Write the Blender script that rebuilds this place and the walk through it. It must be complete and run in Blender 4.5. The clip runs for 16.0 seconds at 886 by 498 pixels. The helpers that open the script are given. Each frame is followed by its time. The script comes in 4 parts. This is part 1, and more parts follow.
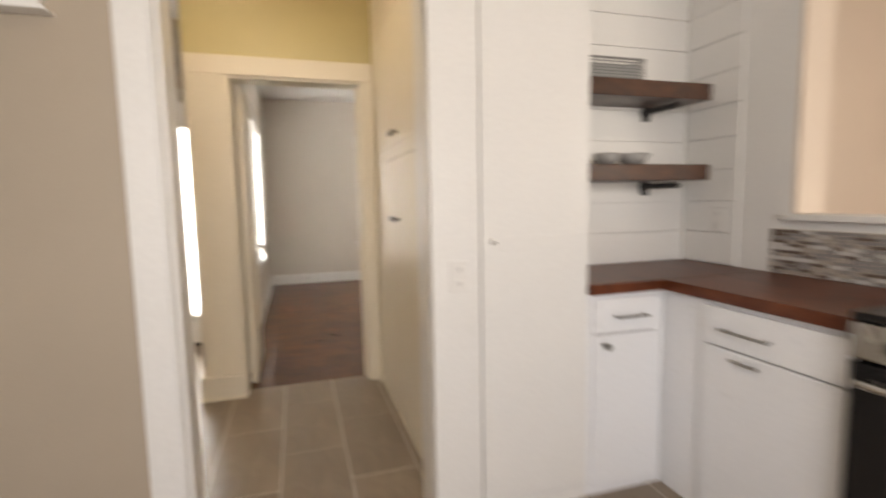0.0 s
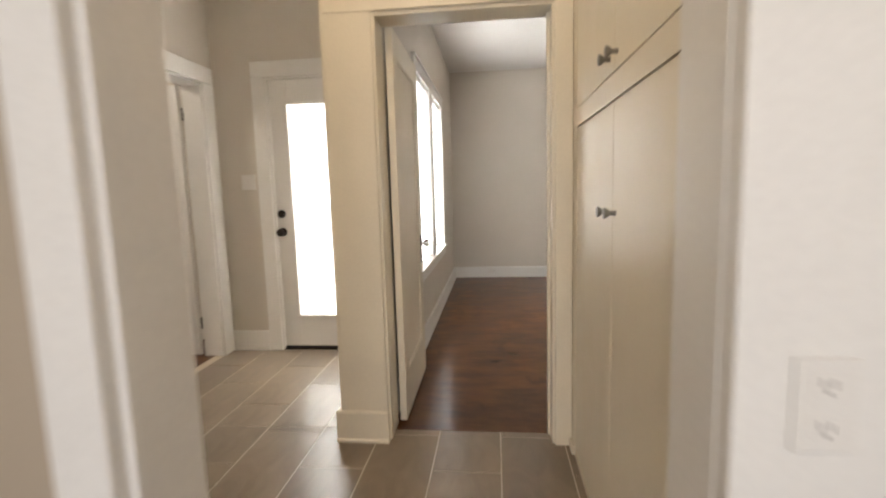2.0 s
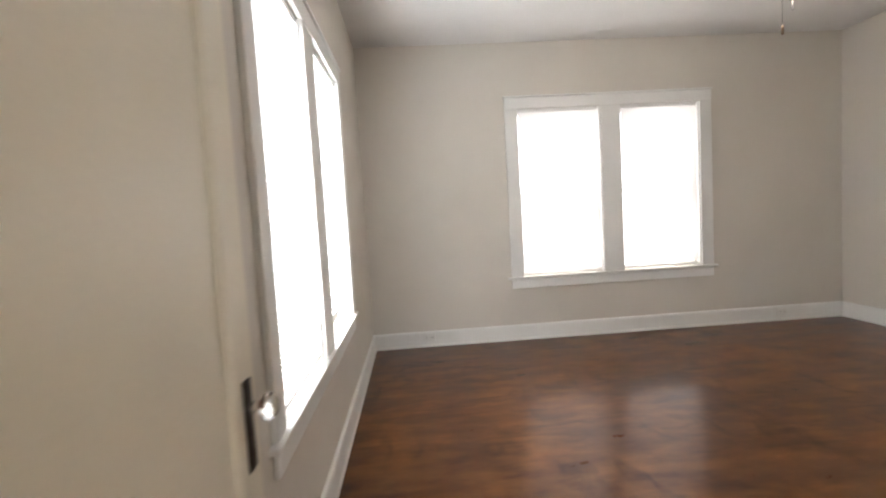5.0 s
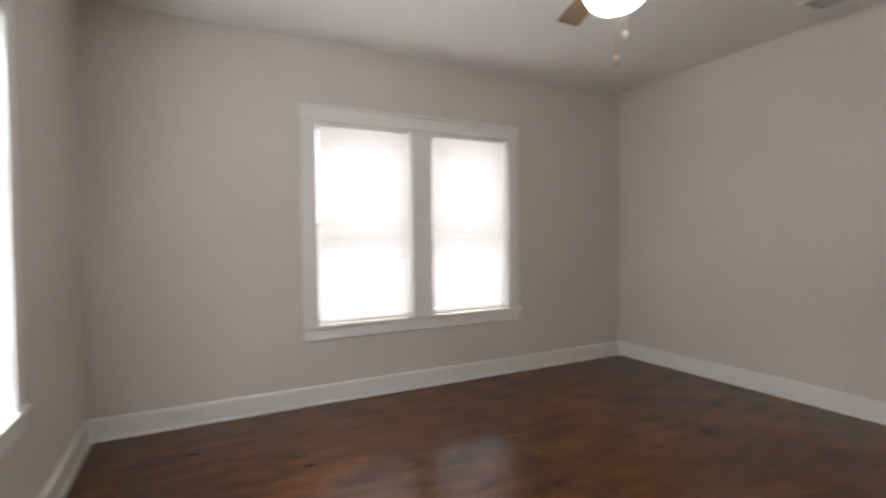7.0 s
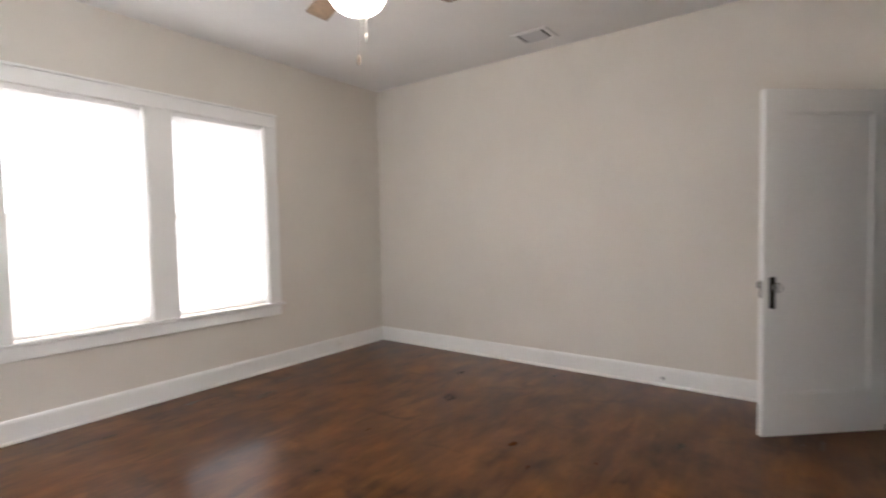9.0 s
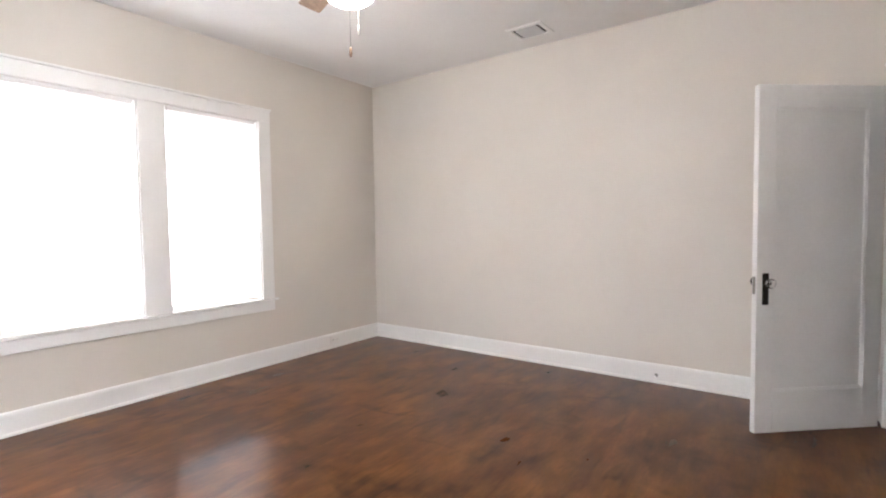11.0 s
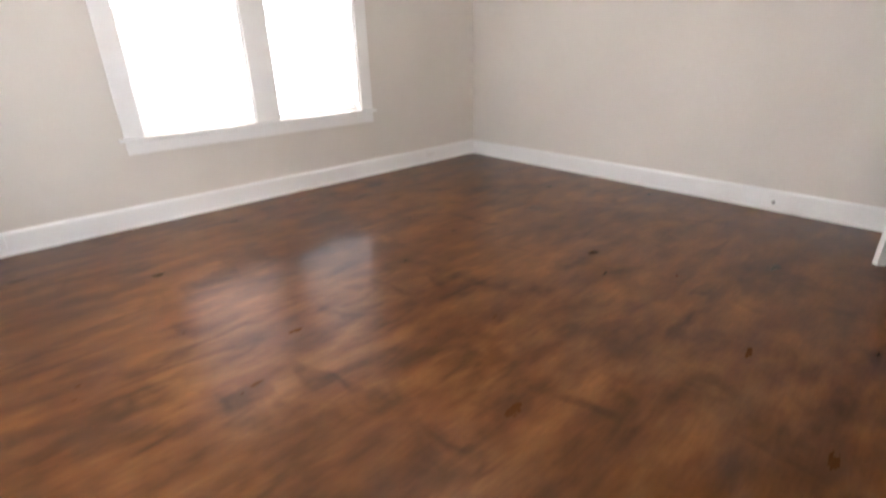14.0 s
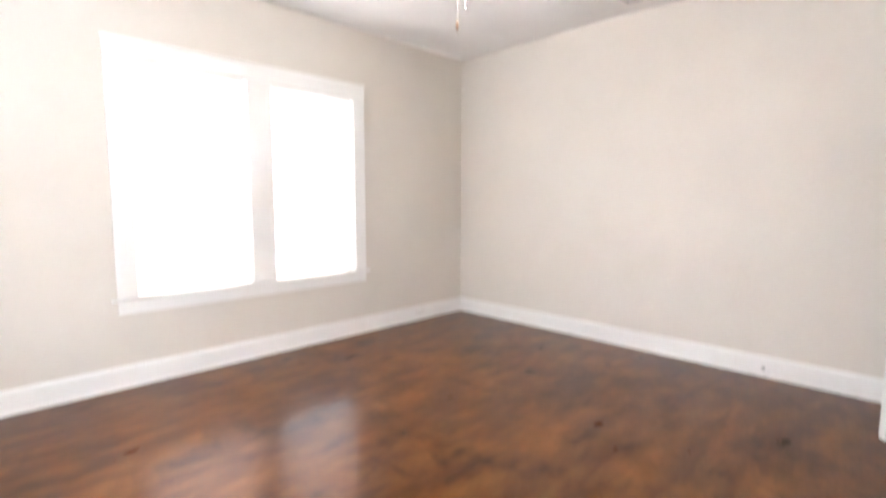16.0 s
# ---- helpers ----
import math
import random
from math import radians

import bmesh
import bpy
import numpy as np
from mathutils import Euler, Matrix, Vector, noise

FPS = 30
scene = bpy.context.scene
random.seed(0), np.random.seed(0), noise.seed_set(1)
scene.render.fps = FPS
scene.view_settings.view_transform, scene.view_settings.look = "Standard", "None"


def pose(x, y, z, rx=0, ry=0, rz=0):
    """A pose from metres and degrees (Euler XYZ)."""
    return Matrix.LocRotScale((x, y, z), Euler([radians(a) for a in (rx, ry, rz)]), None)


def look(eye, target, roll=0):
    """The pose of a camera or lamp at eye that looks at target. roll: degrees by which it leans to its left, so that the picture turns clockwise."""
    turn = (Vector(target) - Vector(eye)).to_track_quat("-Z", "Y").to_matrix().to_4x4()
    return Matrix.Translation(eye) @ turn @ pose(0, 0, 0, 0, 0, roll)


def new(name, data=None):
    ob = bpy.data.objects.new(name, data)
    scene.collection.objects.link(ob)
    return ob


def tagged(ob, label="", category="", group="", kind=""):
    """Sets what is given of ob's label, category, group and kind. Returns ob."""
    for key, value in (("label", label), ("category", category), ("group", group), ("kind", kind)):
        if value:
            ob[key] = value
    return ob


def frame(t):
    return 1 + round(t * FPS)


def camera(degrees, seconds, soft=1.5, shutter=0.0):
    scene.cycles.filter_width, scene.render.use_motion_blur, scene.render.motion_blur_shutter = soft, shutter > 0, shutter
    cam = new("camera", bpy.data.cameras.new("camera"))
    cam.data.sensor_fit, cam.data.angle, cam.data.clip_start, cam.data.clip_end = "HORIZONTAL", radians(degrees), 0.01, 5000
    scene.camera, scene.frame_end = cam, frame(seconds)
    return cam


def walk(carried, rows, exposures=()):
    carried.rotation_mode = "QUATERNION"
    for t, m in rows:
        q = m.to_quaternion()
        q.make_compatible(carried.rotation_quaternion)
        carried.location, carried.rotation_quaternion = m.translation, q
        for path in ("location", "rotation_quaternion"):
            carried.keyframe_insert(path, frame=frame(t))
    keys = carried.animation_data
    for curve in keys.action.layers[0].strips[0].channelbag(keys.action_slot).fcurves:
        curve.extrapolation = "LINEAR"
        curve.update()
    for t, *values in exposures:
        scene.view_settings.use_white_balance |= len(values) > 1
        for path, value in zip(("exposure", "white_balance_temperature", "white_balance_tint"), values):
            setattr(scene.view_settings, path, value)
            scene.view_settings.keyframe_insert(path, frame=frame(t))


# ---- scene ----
cam = camera(85.3, 16.0, soft=2.0, shutter=0.8)
PATH = [
    (0, (0.393, -3.369, 1.237), (0.974, -1.466, 1.036), -1.1),
    (0.2, (0.401, -3.28, 1.246), (0.813, -1.323, 1.088), -1.4),
    (0.5, (0.413, -3.152, 1.256), (0.696, -1.177, 1.115), -1.8),
    (1, (0.528, -2.92, 1.229), (0.511, -0.928, 1.047), -2.0),
    (1.5, (0.621, -2.672, 1.235), (0.355, -0.705, 0.988), -1.0),
    (2, (0.571, -2.317, 1.224), (0.355, -0.344, 0.98), -1.7),
    (2.5, (0.526, -1.941, 1.215), (0.366, 0.036, 0.958), -3.3),
    (3, (0.513, -1.532, 1.221), (0.265, 0.441, 1.005), -2.1),
    (3.5, (0.427, -1.11, 1.236), (0.225, 0.871, 1.047), -1.2),
    (3.7, (0.407, -0.985, 1.252), (0.27, 1.003, 1.072), -2.6),
    (5.8, (0.498, 0.323, 1.223), (0.752, 2.306, 1.162), -0.8),
    (6, (0.545, 0.422, 1.252), (0.84, 2.4, 1.213), -0.3),
    (6.5, (0.58, 0.553, 1.235), (1.096, 2.484, 1.16), -0.3),
    (7, (0.622, 0.628, 1.252), (1.54, 2.405, 1.212), -0.7),
    (7.5, (0.654, 0.616, 1.256), (1.875, 2.199, 1.212), -0.5),
    (8, (0.679, 0.585, 1.25), (2.061, 2.029, 1.185), -0.8),
    (8.5, (0.691, 0.559, 1.243), (2.187, 1.883, 1.168), -1.1),
    (9, (0.698, 0.52, 1.25), (2.303, 1.71, 1.162), -1.1),
    (9.2, (0.702, 0.512, 1.247), (2.347, 1.645, 1.155), -0.9),
    (11.3, (0.727, 0.508, 1.228), (2.317, 1.717, 1.131), -0.8),
    (11.5, (0.718, 0.522, 1.238), (2.244, 1.811, 1.138), -1.1),
    (12, (0.695, 0.533, 1.239), (2.124, 1.929, 1.146), -0.8),
    (12.5, (0.686, 0.542, 1.239), (2.054, 1.998, 1.131), -0.7),
    (13, (0.691, 0.539, 1.226), (2.037, 2.005, 1.022), -0.8),
    (13.5, (0.75, 0.492, 1.177), (2.049, 1.931, 0.687), -1.1),
    (14, (0.747, 0.5, 1.137), (1.971, 1.874, 0.353), -1.4),
    (14.5, (0.748, 0.502, 1.126), (1.937, 1.861, 0.264), -1.1),
    (15, (0.748, 0.505, 1.137), (1.966, 1.879, 0.344), -1.5),
    (15.5, (0.747, 0.504, 1.192), (2.035, 1.929, 0.634), -1.2),
    (16, (0.649, 0.618, 1.254), (2.057, 2.024, 1.051), 0.1),
]
EXPOSURES = [
    (0.0, 0.21, 7250, 12), (1.0, 0.16, 7300, 12), (1.5, 0.16, 7300, 12), (2.0, 0.16, 7000, 11), (2.5, 0.29, 6500, 10), (3.0, 0.46, 6330, 10), (3.7, 0.54, 6330, 10), (5.0, 0.46, 6450, 10), (5.8, 0.29, 6460, 12),
    (6.5, 0.11, 6460, 12), (7.0, -0.02, 6310, 12), (8.0, 0.11, 6310, 12), (9.2, 0.64, 6310, 12), (10.5, 1.02, 6160, 13), (11.3, 1.25, 6110, 13), (12.0, 1.13, 6060, 13),
    (12.5, 0.93, 6010, 13), (13.0, 0.70, 6110, 13), (13.6, 0.92, 6160, 13), (14.0, 1.07, 6210, 13), (14.5, 1.51, 6260, 13), (15.0, 1.75, 6210, 13), (15.5, 1.83, 6110, 13), (16.0, 1.60, 6110, 13),
]
walk(cam, [(t, look(eye, target, roll)) for t, eye, target, roll in PATH], EXPOSURES)

# ---- light ----
CEIL = 2.77
world = bpy.data.worlds.new("world")
scene.world = world
world.use_nodes = True
wn = world.node_tree.nodes
sky = wn.new("ShaderNodeTexSky")
sky.sky_type, sky.sun_disc = "NISHITA", False
sky.sun_elevation, sky.sun_rotation = radians(55), radians(200)
world.node_tree.links.new(sky.outputs[0], wn["Background"].inputs[0])
wn["Background"].inputs[1].default_value = 0.12

sun = new("sun", bpy.data.lights.new("sun", "SUN"))
sun.data.energy, sun.data.angle, sun.data.color = 2.5, radians(0.5), (1.0, 0.95, 0.88)
sun.matrix_world = look((0, 0, 0), (-0.2, -0.55, -0.82))


def area(name, eye, target, w, h, watts, color=(1, 1, 1)):
    lamp = new(name, bpy.data.lights.new(name, "AREA"))
    lamp.data.shape, lamp.data.size, lamp.data.size_y = "RECTANGLE", w, h
    lamp.data.energy, lamp.data.color = watts, color
    lamp.matrix_world = look(eye, target)
    return lamp


# sky light in the window openings, just outside the glass
area("skylight_north", (2.32, 4.56, 1.46), (2.32, 0, 1.46), 2.7, 2.5, 62, (1.0, 0.96, 0.955))
area("skylight_west", (-0.32, 2.23, 1.52), (4, 2.23, 1.52), 1.62, 2.4, 255, (0.90, 0.955, 1.0))
area("skylight_back_door", (-0.70, 1.46, 1.10), (-0.70, -4, 1.10), 0.9, 1.8, 54, (0.95, 0.98, 1.0))
# added light through two unseen openings, to brighten the kitchen and the room beyond
area("added_light_kitchen", (0.4, -4.99, 1.5), (0.4, 0, 1.3), 1.7, 1.2, 54, (0.93, 0.95, 1.0))
area("added_light_dining", (3.7, -4.99, 1.5), (3.7, 0, 1.4), 1.5, 1.3, 36, (1.0, 0.93, 0.86))

# ---- materials ----


def nodes_of(name):
    m = bpy.data.materials.new(name)
    m.use_nodes = True
    t = m.node_tree
    return m, t, t.nodes, t.nodes["Principled BSDF"]


def noise_tex(t, scale, detail=4.0, rough=0.55, stretch=(1, 1, 1), distort=0.0):
    co = t.nodes.new("ShaderNodeTexCoord")
    mp = t.nodes.new("ShaderNodeMapping")
    mp.inputs["Scale"].default_value = stretch
    n = t.nodes.new("ShaderNodeTexNoise")
    n.inputs["Scale"].default_value, n.inputs["Detail"].default_value = scale, detail
    n.inputs["Roughness"].default_value, n.inputs["Distortion"].default_value = rough, distort
    t.links.new(co.outputs["Object"], mp.inputs[0])
    t.links.new(mp.outputs[0], n.inputs["Vector"])
    return n


def ramp(t, source, stops):
    r = t.nodes.new("ShaderNodeValToRGB")
    while len(r.color_ramp.elements) < len(stops):
        r.color_ramp.elements.new(0.5)
    for e, (p, c) in zip(r.color_ramp.elements, stops):
        e.position, e.color = p, (*c, 1)
    t.links.new(source, r.inputs[0])
    return r


def mixed(t, a, b, fac, kind="MIX"):
    m = t.nodes.new("ShaderNodeMix")
    m.data_type, m.blend_type = "RGBA", kind
    for sock, val in ((m.inputs[6], a), (m.inputs[7], b), (m.inputs[0], fac)):
        if isinstance(val, (int, float)):
            sock.default_value = val
        elif isinstance(val, tuple):
            sock.default_value = (*val, 1)
        else:
            t.links.new(val, sock)
    return m.outputs[2]


def bumped(t, p, source, strength, distance=0.002):
    b = t.nodes.new("ShaderNodeBump")
    b.inputs["Strength"].default_value, b.inputs["Distance"].default_value = strength, distance
    t.links.new(source, b.inputs["Height"])
    t.links.new(b.outputs[0], p.inputs["Normal"])


def paint(name, color, rough=0.5, vary=0.05, bump=0.15, grain=180):
    """Painted or plain surface: faint blotches, fine relief, uneven gloss."""
    m, t, n, p = nodes_of(name)
    big, small = noise_tex(t, 1.7, 3), noise_tex(t, grain, 3)
    dark = tuple(c * (1 - vary) for c in color)
    light = tuple(min(1, c * (1 + vary * 0.6)) for c in color)
    r = ramp(t, big.outputs[0], [(0.3, dark), (0.7, light)])
    g = ramp(t, small.outputs[0], [(0.3, (0.93, 0.93, 0.93)), (0.7, (1, 1, 1))])
    t.links.new(mixed(t, r.outputs[0], g.outputs[0], 0.6, "MULTIPLY"), p.inputs["Base Color"])
    rr = ramp(t, noise_tex(t, 9, 3).outputs[0], [(0.3, (rough * 0.85,) * 3), (0.7, (min(1, rough * 1.15),) * 3)])
    t.links.new(rr.outputs[0], p.inputs["Roughness"])
    bumped(t, p, small.outputs[0], bump)
    return m


def metal(name, color, rough=0.35):
    m = paint(name, color, rough, 0.1, 0.05, 300)
    m.node_tree.nodes["Principled BSDF"].inputs["Metallic"].default_value = 1.0
    return m


def stained_wood(name, stops, along, rough, coat, scale=1.0, bump=0.25):
    """Stained boards: blotches, cloudy figure drawn out along the grain, fine pores."""
    m, t, n, p = nodes_of(name)
    lon = tuple(0.85 if i == along else 1.45 for i in range(3))
    fine = tuple(1.3 if i == along else 5.0 for i in range(3))
    fig = noise_tex(t, 4.2 * scale, 9, 0.62, lon, 0.12)
    blot = noise_tex(t, 1.5 * scale, 6, 0.6, (1, 1.2, 1), 0.1)
    pore = noise_tex(t, 13 * scale, 4, 0.6, fine, 0.1)
    a = ramp(t, fig.outputs[0], stops)
    b = ramp(t, blot.outputs[0], [(0.32, (0.62, 0.58, 0.56)), (0.47, (0.93, 0.91, 0.90)), (0.68, (1.16, 1.14, 1.1))])
    c = ramp(t, pore.outputs[0], [(0.33, (0.70, 0.68, 0.66)), (0.58, (1, 1, 1))])
    ab = mixed(t, a.outputs[0], b.outputs[0], 0.85, "MULTIPLY")
    vein = noise_tex(t, 2.2 * scale, 6, 0.55, (0.6, 1.6, 1) if along == 0 else (1.6, 0.6, 1), 0.15)
    v = ramp(t, vein.outputs[0], [(0.465, (1, 1, 1)), (0.493, (0.45, 0.41, 0.39)), (0.505, (0.45, 0.41, 0.39)), (0.545, (1, 1, 1))])
    gate = ramp(t, noise_tex(t, 1.9 * scale, 2).outputs[0], [(0.46, (0, 0, 0)), (0.62, (0.45, 0.45, 0.45))])
    ab = mixed(t, ab, mixed(t, (1.0, 1.0, 1.0), v.outputs[0], gate.outputs[0]), 1.0, "MULTIPLY")
    t.links.new(mixed(t, ab, c.outputs[0], 0.55, "MULTIPLY"), p.inputs["Base Color"])
    rr = ramp(t, fig.outputs[0], [(0.3, (rough,) * 3), (0.7, (rough * 1.03,) * 3)])
    t.links.new(rr.outputs[0], p.inputs["Roughness"])
    p.inputs["Coat Weight"].default_value, p.inputs["Coat Roughness"].default_value = coat, 0.17
    bumped(t, p, pore.outputs[0], bump, 0.0006)
    return m


def mottled_floor(name):
    """Hand-stained floor: trowelled patches drawn out along x, smoky clouds, dark veins, under a clear coat."""
    m, t, n, p = nodes_of(name)
    patch = noise_tex(t, 6.5, 2, 0.45, (0.55, 1.25, 1))
    cells = ramp(t, patch.outputs[0], [(0.36, (0.80, 0.77, 0.75)), (0.5, (0.98, 0.98, 0.98)), (0.64, (1.16, 1.14, 1.10))])
    figure = noise_tex(t, 4.3, 5, 0.55, (0.55, 1.5, 1))
    base = ramp(t, figure.outputs[0], [(0.38, (0.086, 0.031, 0.0112)), (0.51, (0.120, 0.046, 0.0150)), (0.63, (0.152, 0.062, 0.0198)), (0.77, (0.182, 0.080, 0.027))])
    cloud = noise_tex(t, 1.15, 5, 0.6)
    smoke = ramp(t, cloud.outputs[0], [(0.33, (0.60, 0.57, 0.57)), (0.47, (0.92, 0.91, 0.90)), (0.66, (1.15, 1.13, 1.10))])
    col = mixed(t, base.outputs[0], cells.outputs[0], 0.85, "MULTIPLY")
    col = mixed(t, col, smoke.outputs[0], 0.9, "MULTIPLY")
    for scale, stretch, lo, hi in ((2.6, (0.45, 1.7, 1), 0.44, 0.60), (2.0, (1.3, 0.6, 1), 0.48, 0.64)):
        vein = ramp(t, noise_tex(t, scale, 4, 0.5, stretch).outputs[0], [(0.44, (1, 1, 1)), (0.490, (0.58, 0.55, 0.54)), (0.510, (0.58, 0.55, 0.54)), (0.56, (1, 1, 1))])
        gate = ramp(t, noise_tex(t, scale * 1.2, 3, 0.5).outputs[0], [(lo, (0, 0, 0)), (hi, (0.85, 0.85, 0.85))])
        col = mixed(t, col, mixed(t, (1.0, 1.0, 1.0), vein.outputs[0], gate.outputs[0]), 1.0, "MULTIPLY")
    pore = noise_tex(t, 15, 3, 0.55, (0.8, 5.0, 1))
    fine = ramp(t, pore.outputs[0], [(0.33, (0.76, 0.74, 0.72)), (0.58, (1.05, 1.04, 1.03))])
    t.links.new(mixed(t, col, fine.outputs[0], 0.45, "MULTIPLY"), p.inputs["Base Color"])
    rr = ramp(t, figure.outputs[0], [(0.3, (0.27,) * 3), (0.7, (0.34,) * 3)])
    t.links.new(rr.outputs[0], p.inputs["Roughness"])
    p.inputs["Specular IOR Level"].default_value = 0.1
    p.inputs["Coat Weight"].default_value = 0.36
    cr = ramp(t, cloud.outputs[0], [(0.3, (0.13,) * 3), (0.7, (0.19,) * 3)])
    t.links.new(cr.outputs[0], p.inputs["Coat Roughness"])
    bumped(t, p, pore.outputs[0], 0.06, 0.0006)
    return m


def tile_mat(name, color):
    m, t, n, p = nodes_of(name)
    info = n.new("ShaderNodeObjectInfo")
    cloud = noise_tex(t, 6, 6, 0.6, (1, 0.45, 1), 0.8)
    speck = noise_tex(t, 120, 3)
    a = ramp(t, cloud.outputs[0], [(0.3, tuple(c * 0.78 for c in color)), (0.7, tuple(c * 1.18 for c in color))])
    b = ramp(t, info.outputs["Random"], [(0.0, (0.86, 0.86, 0.87)), (1.0, (1.08, 1.07, 1.05))])
    ab = mixed(t, a.outputs[0], b.outputs[0], 1.0, "MULTIPLY")
    c = ramp(t, speck.outputs[0], [(0.3, (0.88, 0.88, 0.88)), (0.7, (1, 1, 1))])
    t.links.new(mixed(t, ab, c.outputs[0], 0.7, "MULTIPLY"), p.inputs["Base Color"])
    rr = ramp(t, cloud.outputs[0], [(0.3, (0.26,) * 3), (0.7, (0.4,) * 3)])
    t.links.new(rr.outputs[0], p.inputs["Roughness"])
    bumped(t, p, cloud.outputs[0], 0.25, 0.002)
    return m


def translucent(name, color, part_through, rough=0.4):
    m, t, n, p = nodes_of(name)
    g = ramp(t, noise_tex(t, 60, 3).outputs[0], [(0.3, tuple(c * 0.95 for c in color)), (0.7, color)])
    t.links.new(g.outputs[0], p.inputs["Base Color"])
    p.inputs["Roughness"].default_value = rough
    tr, mx = n.new("ShaderNodeBsdfTranslucent"), n.new("ShaderNodeMixShader")
    tr.inputs[0].default_value = (*color, 1)
    mx.inputs[0].default_value = part_through
    t.links.new(p.outputs[0], mx.inputs[1])
    t.links.new(tr.outputs[0], mx.inputs[2])
    t.links.new(mx.outputs[0], n["Material Output"].inputs[0])
    return m


def clear_glass(name, rough=0.0, tint=(1, 1, 1)):
    m, t, n, p = nodes_of(name)
    p.inputs["Base Color"].default_value = (*tint, 1)
    p.inputs["Transmission Weight"].default_value = 1.0
    p.inputs["Roughness"].default_value = rough
    p.inputs["IOR"].default_value = 1.45
    return m


def glowing(name, color, strength):
    m, t, n, p = nodes_of(name)
    p.inputs["Base Color"].default_value = (0.9, 0.9, 0.88, 1)
    p.inputs["Emission Color"].default_value = (*color, 1)
    p.inputs["Emission Strength"].default_value = strength
    return m


M_WALL = paint("greige_wall_paint", (0.682, 0.630, 0.564), 0.6, 0.03, 0.25, 140)
M_BEIGE = paint("beige_kitchen_paint", (0.45, 0.378, 0.295), 0.55, 0.04, 0.2, 140)
M_HALL = paint("cream_gloss_paint", (0.82, 0.755, 0.63), 0.36, 0.03, 0.15, 90)
# hall cream made yellower: warm hall light is put into this colour
M_YELLOW = paint("warm_light_yellow", (0.62, 0.54, 0.29), 0.5, 0.03, 0.15, 90)
M_TRIM = paint("white_trim_paint", (0.84, 0.825, 0.80), 0.36, 0.03, 0.12, 70)
M_CEIL = paint("white_ceiling_paint", (0.82, 0.80, 0.775), 0.8, 0.03, 0.5, 60)
M_CAB = paint("white_cabinet_paint", (0.86, 0.865, 0.885), 0.32, 0.02, 0.08, 60)
M_PEACH = paint("pale_peach_wall_paint", (0.78, 0.66, 0.55), 0.65, 0.03, 0.2, 140)
# near-black colour that stands in for the shade inside gaps
M_DARKGAP = paint("dark_gap_shade", (0.05, 0.04, 0.035), 0.9, 0.1, 0.1)
M_FLOOR = mottled_floor("stained_floor_wood")
M_TOP = stained_wood("stained_worktop_wood", [(0.3, (0.080, 0.021, 0.0088)), (0.7, (0.175, 0.050, 0.019))], 1, 0.33, 0.0, 2.0)
M_TOP.node_tree.nodes["Principled BSDF"].inputs["Specular IOR Level"].default_value = 0.3
M_SHELF = stained_wood("stained_shelf_wood", [(0.3, (0.036, 0.012, 0.005)), (0.7, (0.105, 0.036, 0.012))], 0, 0.4, 0.1, 3.0)
M_BLADE = stained_wood("light_oak_blade", [(0.3, (0.20, 0.125, 0.072)), (0.7, (0.31, 0.21, 0.13))], 0, 0.4, 0.1, 3.0)
M_TILE = tile_mat("taupe_porcelain_tile", (0.25, 0.195, 0.145))
M_GROUT = paint("pale_grout", (0.62, 0.55, 0.45), 0.85, 0.1, 0.5, 120)
M_SLAT = translucent("white_vinyl_slat", (0.90, 0.88, 0.865), 0.36)
M_RAIL = translucent("white_blind_rail", (0.85, 0.83, 0.81), 0.25)
M_FROST = translucent("frosted_door_glass", (0.95, 0.95, 0.95), 0.8, 0.15)
M_GLASS = clear_glass("window_glass")
M_KNOBGLASS = clear_glass("knob_glass", 0.05)
M_BLACK = metal("black_bronze_metal", (0.035, 0.028, 0.024), 0.4)
M_IRON = paint("black_iron", (0.018, 0.016, 0.016), 0.5, 0.1, 0.2)
M_NICKEL = metal("brushed_nickel", (0.30, 0.285, 0.265), 0.36)
M_WHITEPL = paint("white_plastic", (0.82, 0.80, 0.77), 0.35, 0.02, 0.03)
M_WAND = paint("grey_clear_plastic", (0.42, 0.41, 0.40), 0.25, 0.02, 0.03)
M_SLOT = paint("socket_slot_dark", (0.25, 0.23, 0.21), 0.6, 0.1, 0.05)
M_STOVE = paint("black_enamel", (0.012, 0.012, 0.013), 0.15, 0.1, 0.02)
M_STEEL = metal("stainless_steel", (0.55, 0.54, 0.52), 0.28)
M_GLOBE = glowing("lit_opal_glass", (1.0, 0.90, 0.77), 30.0)
# glow of the three added ceiling lamps, none of them in view
M_WARM = glowing("hall_fill_glow", (1.0, 0.82, 0.60), 33.0)
M_WARM2 = glowing("kitchen_fill_glow", (1.0, 0.78, 0.54), 21.5)
M_SIDE = glowing("side_room_fill_glow", (1.0, 0.93, 0.84), 80.0)
# soft shade in the base cabinet joints, put into a grey colour
M_GREYGAP = paint("grey_gap_shade", (0.50, 0.485, 0.475), 0.5, 0.05, 0.05)
M_LOUVRE = paint("dark_vent_louvre", (0.58, 0.57, 0.56), 0.5, 0.05, 0.05)
M_WIRE = metal("grey_wire", (0.25, 0.25, 0.25), 0.4)
M_MOS = [paint("mosaic_" + k, c, 0.25, 0.08, 0.05) for k, c in (("white", (0.62, 0.60, 0.58)), ("grey", (0.30, 0.28, 0.27)), ("brown", (0.16, 0.12, 0.10)), ("beige", (0.45, 0.39, 0.34)))]
M_BOWL = paint("pale_glazed_ceramic", (0.34, 0.33, 0.32), 0.25, 0.1, 0.03)

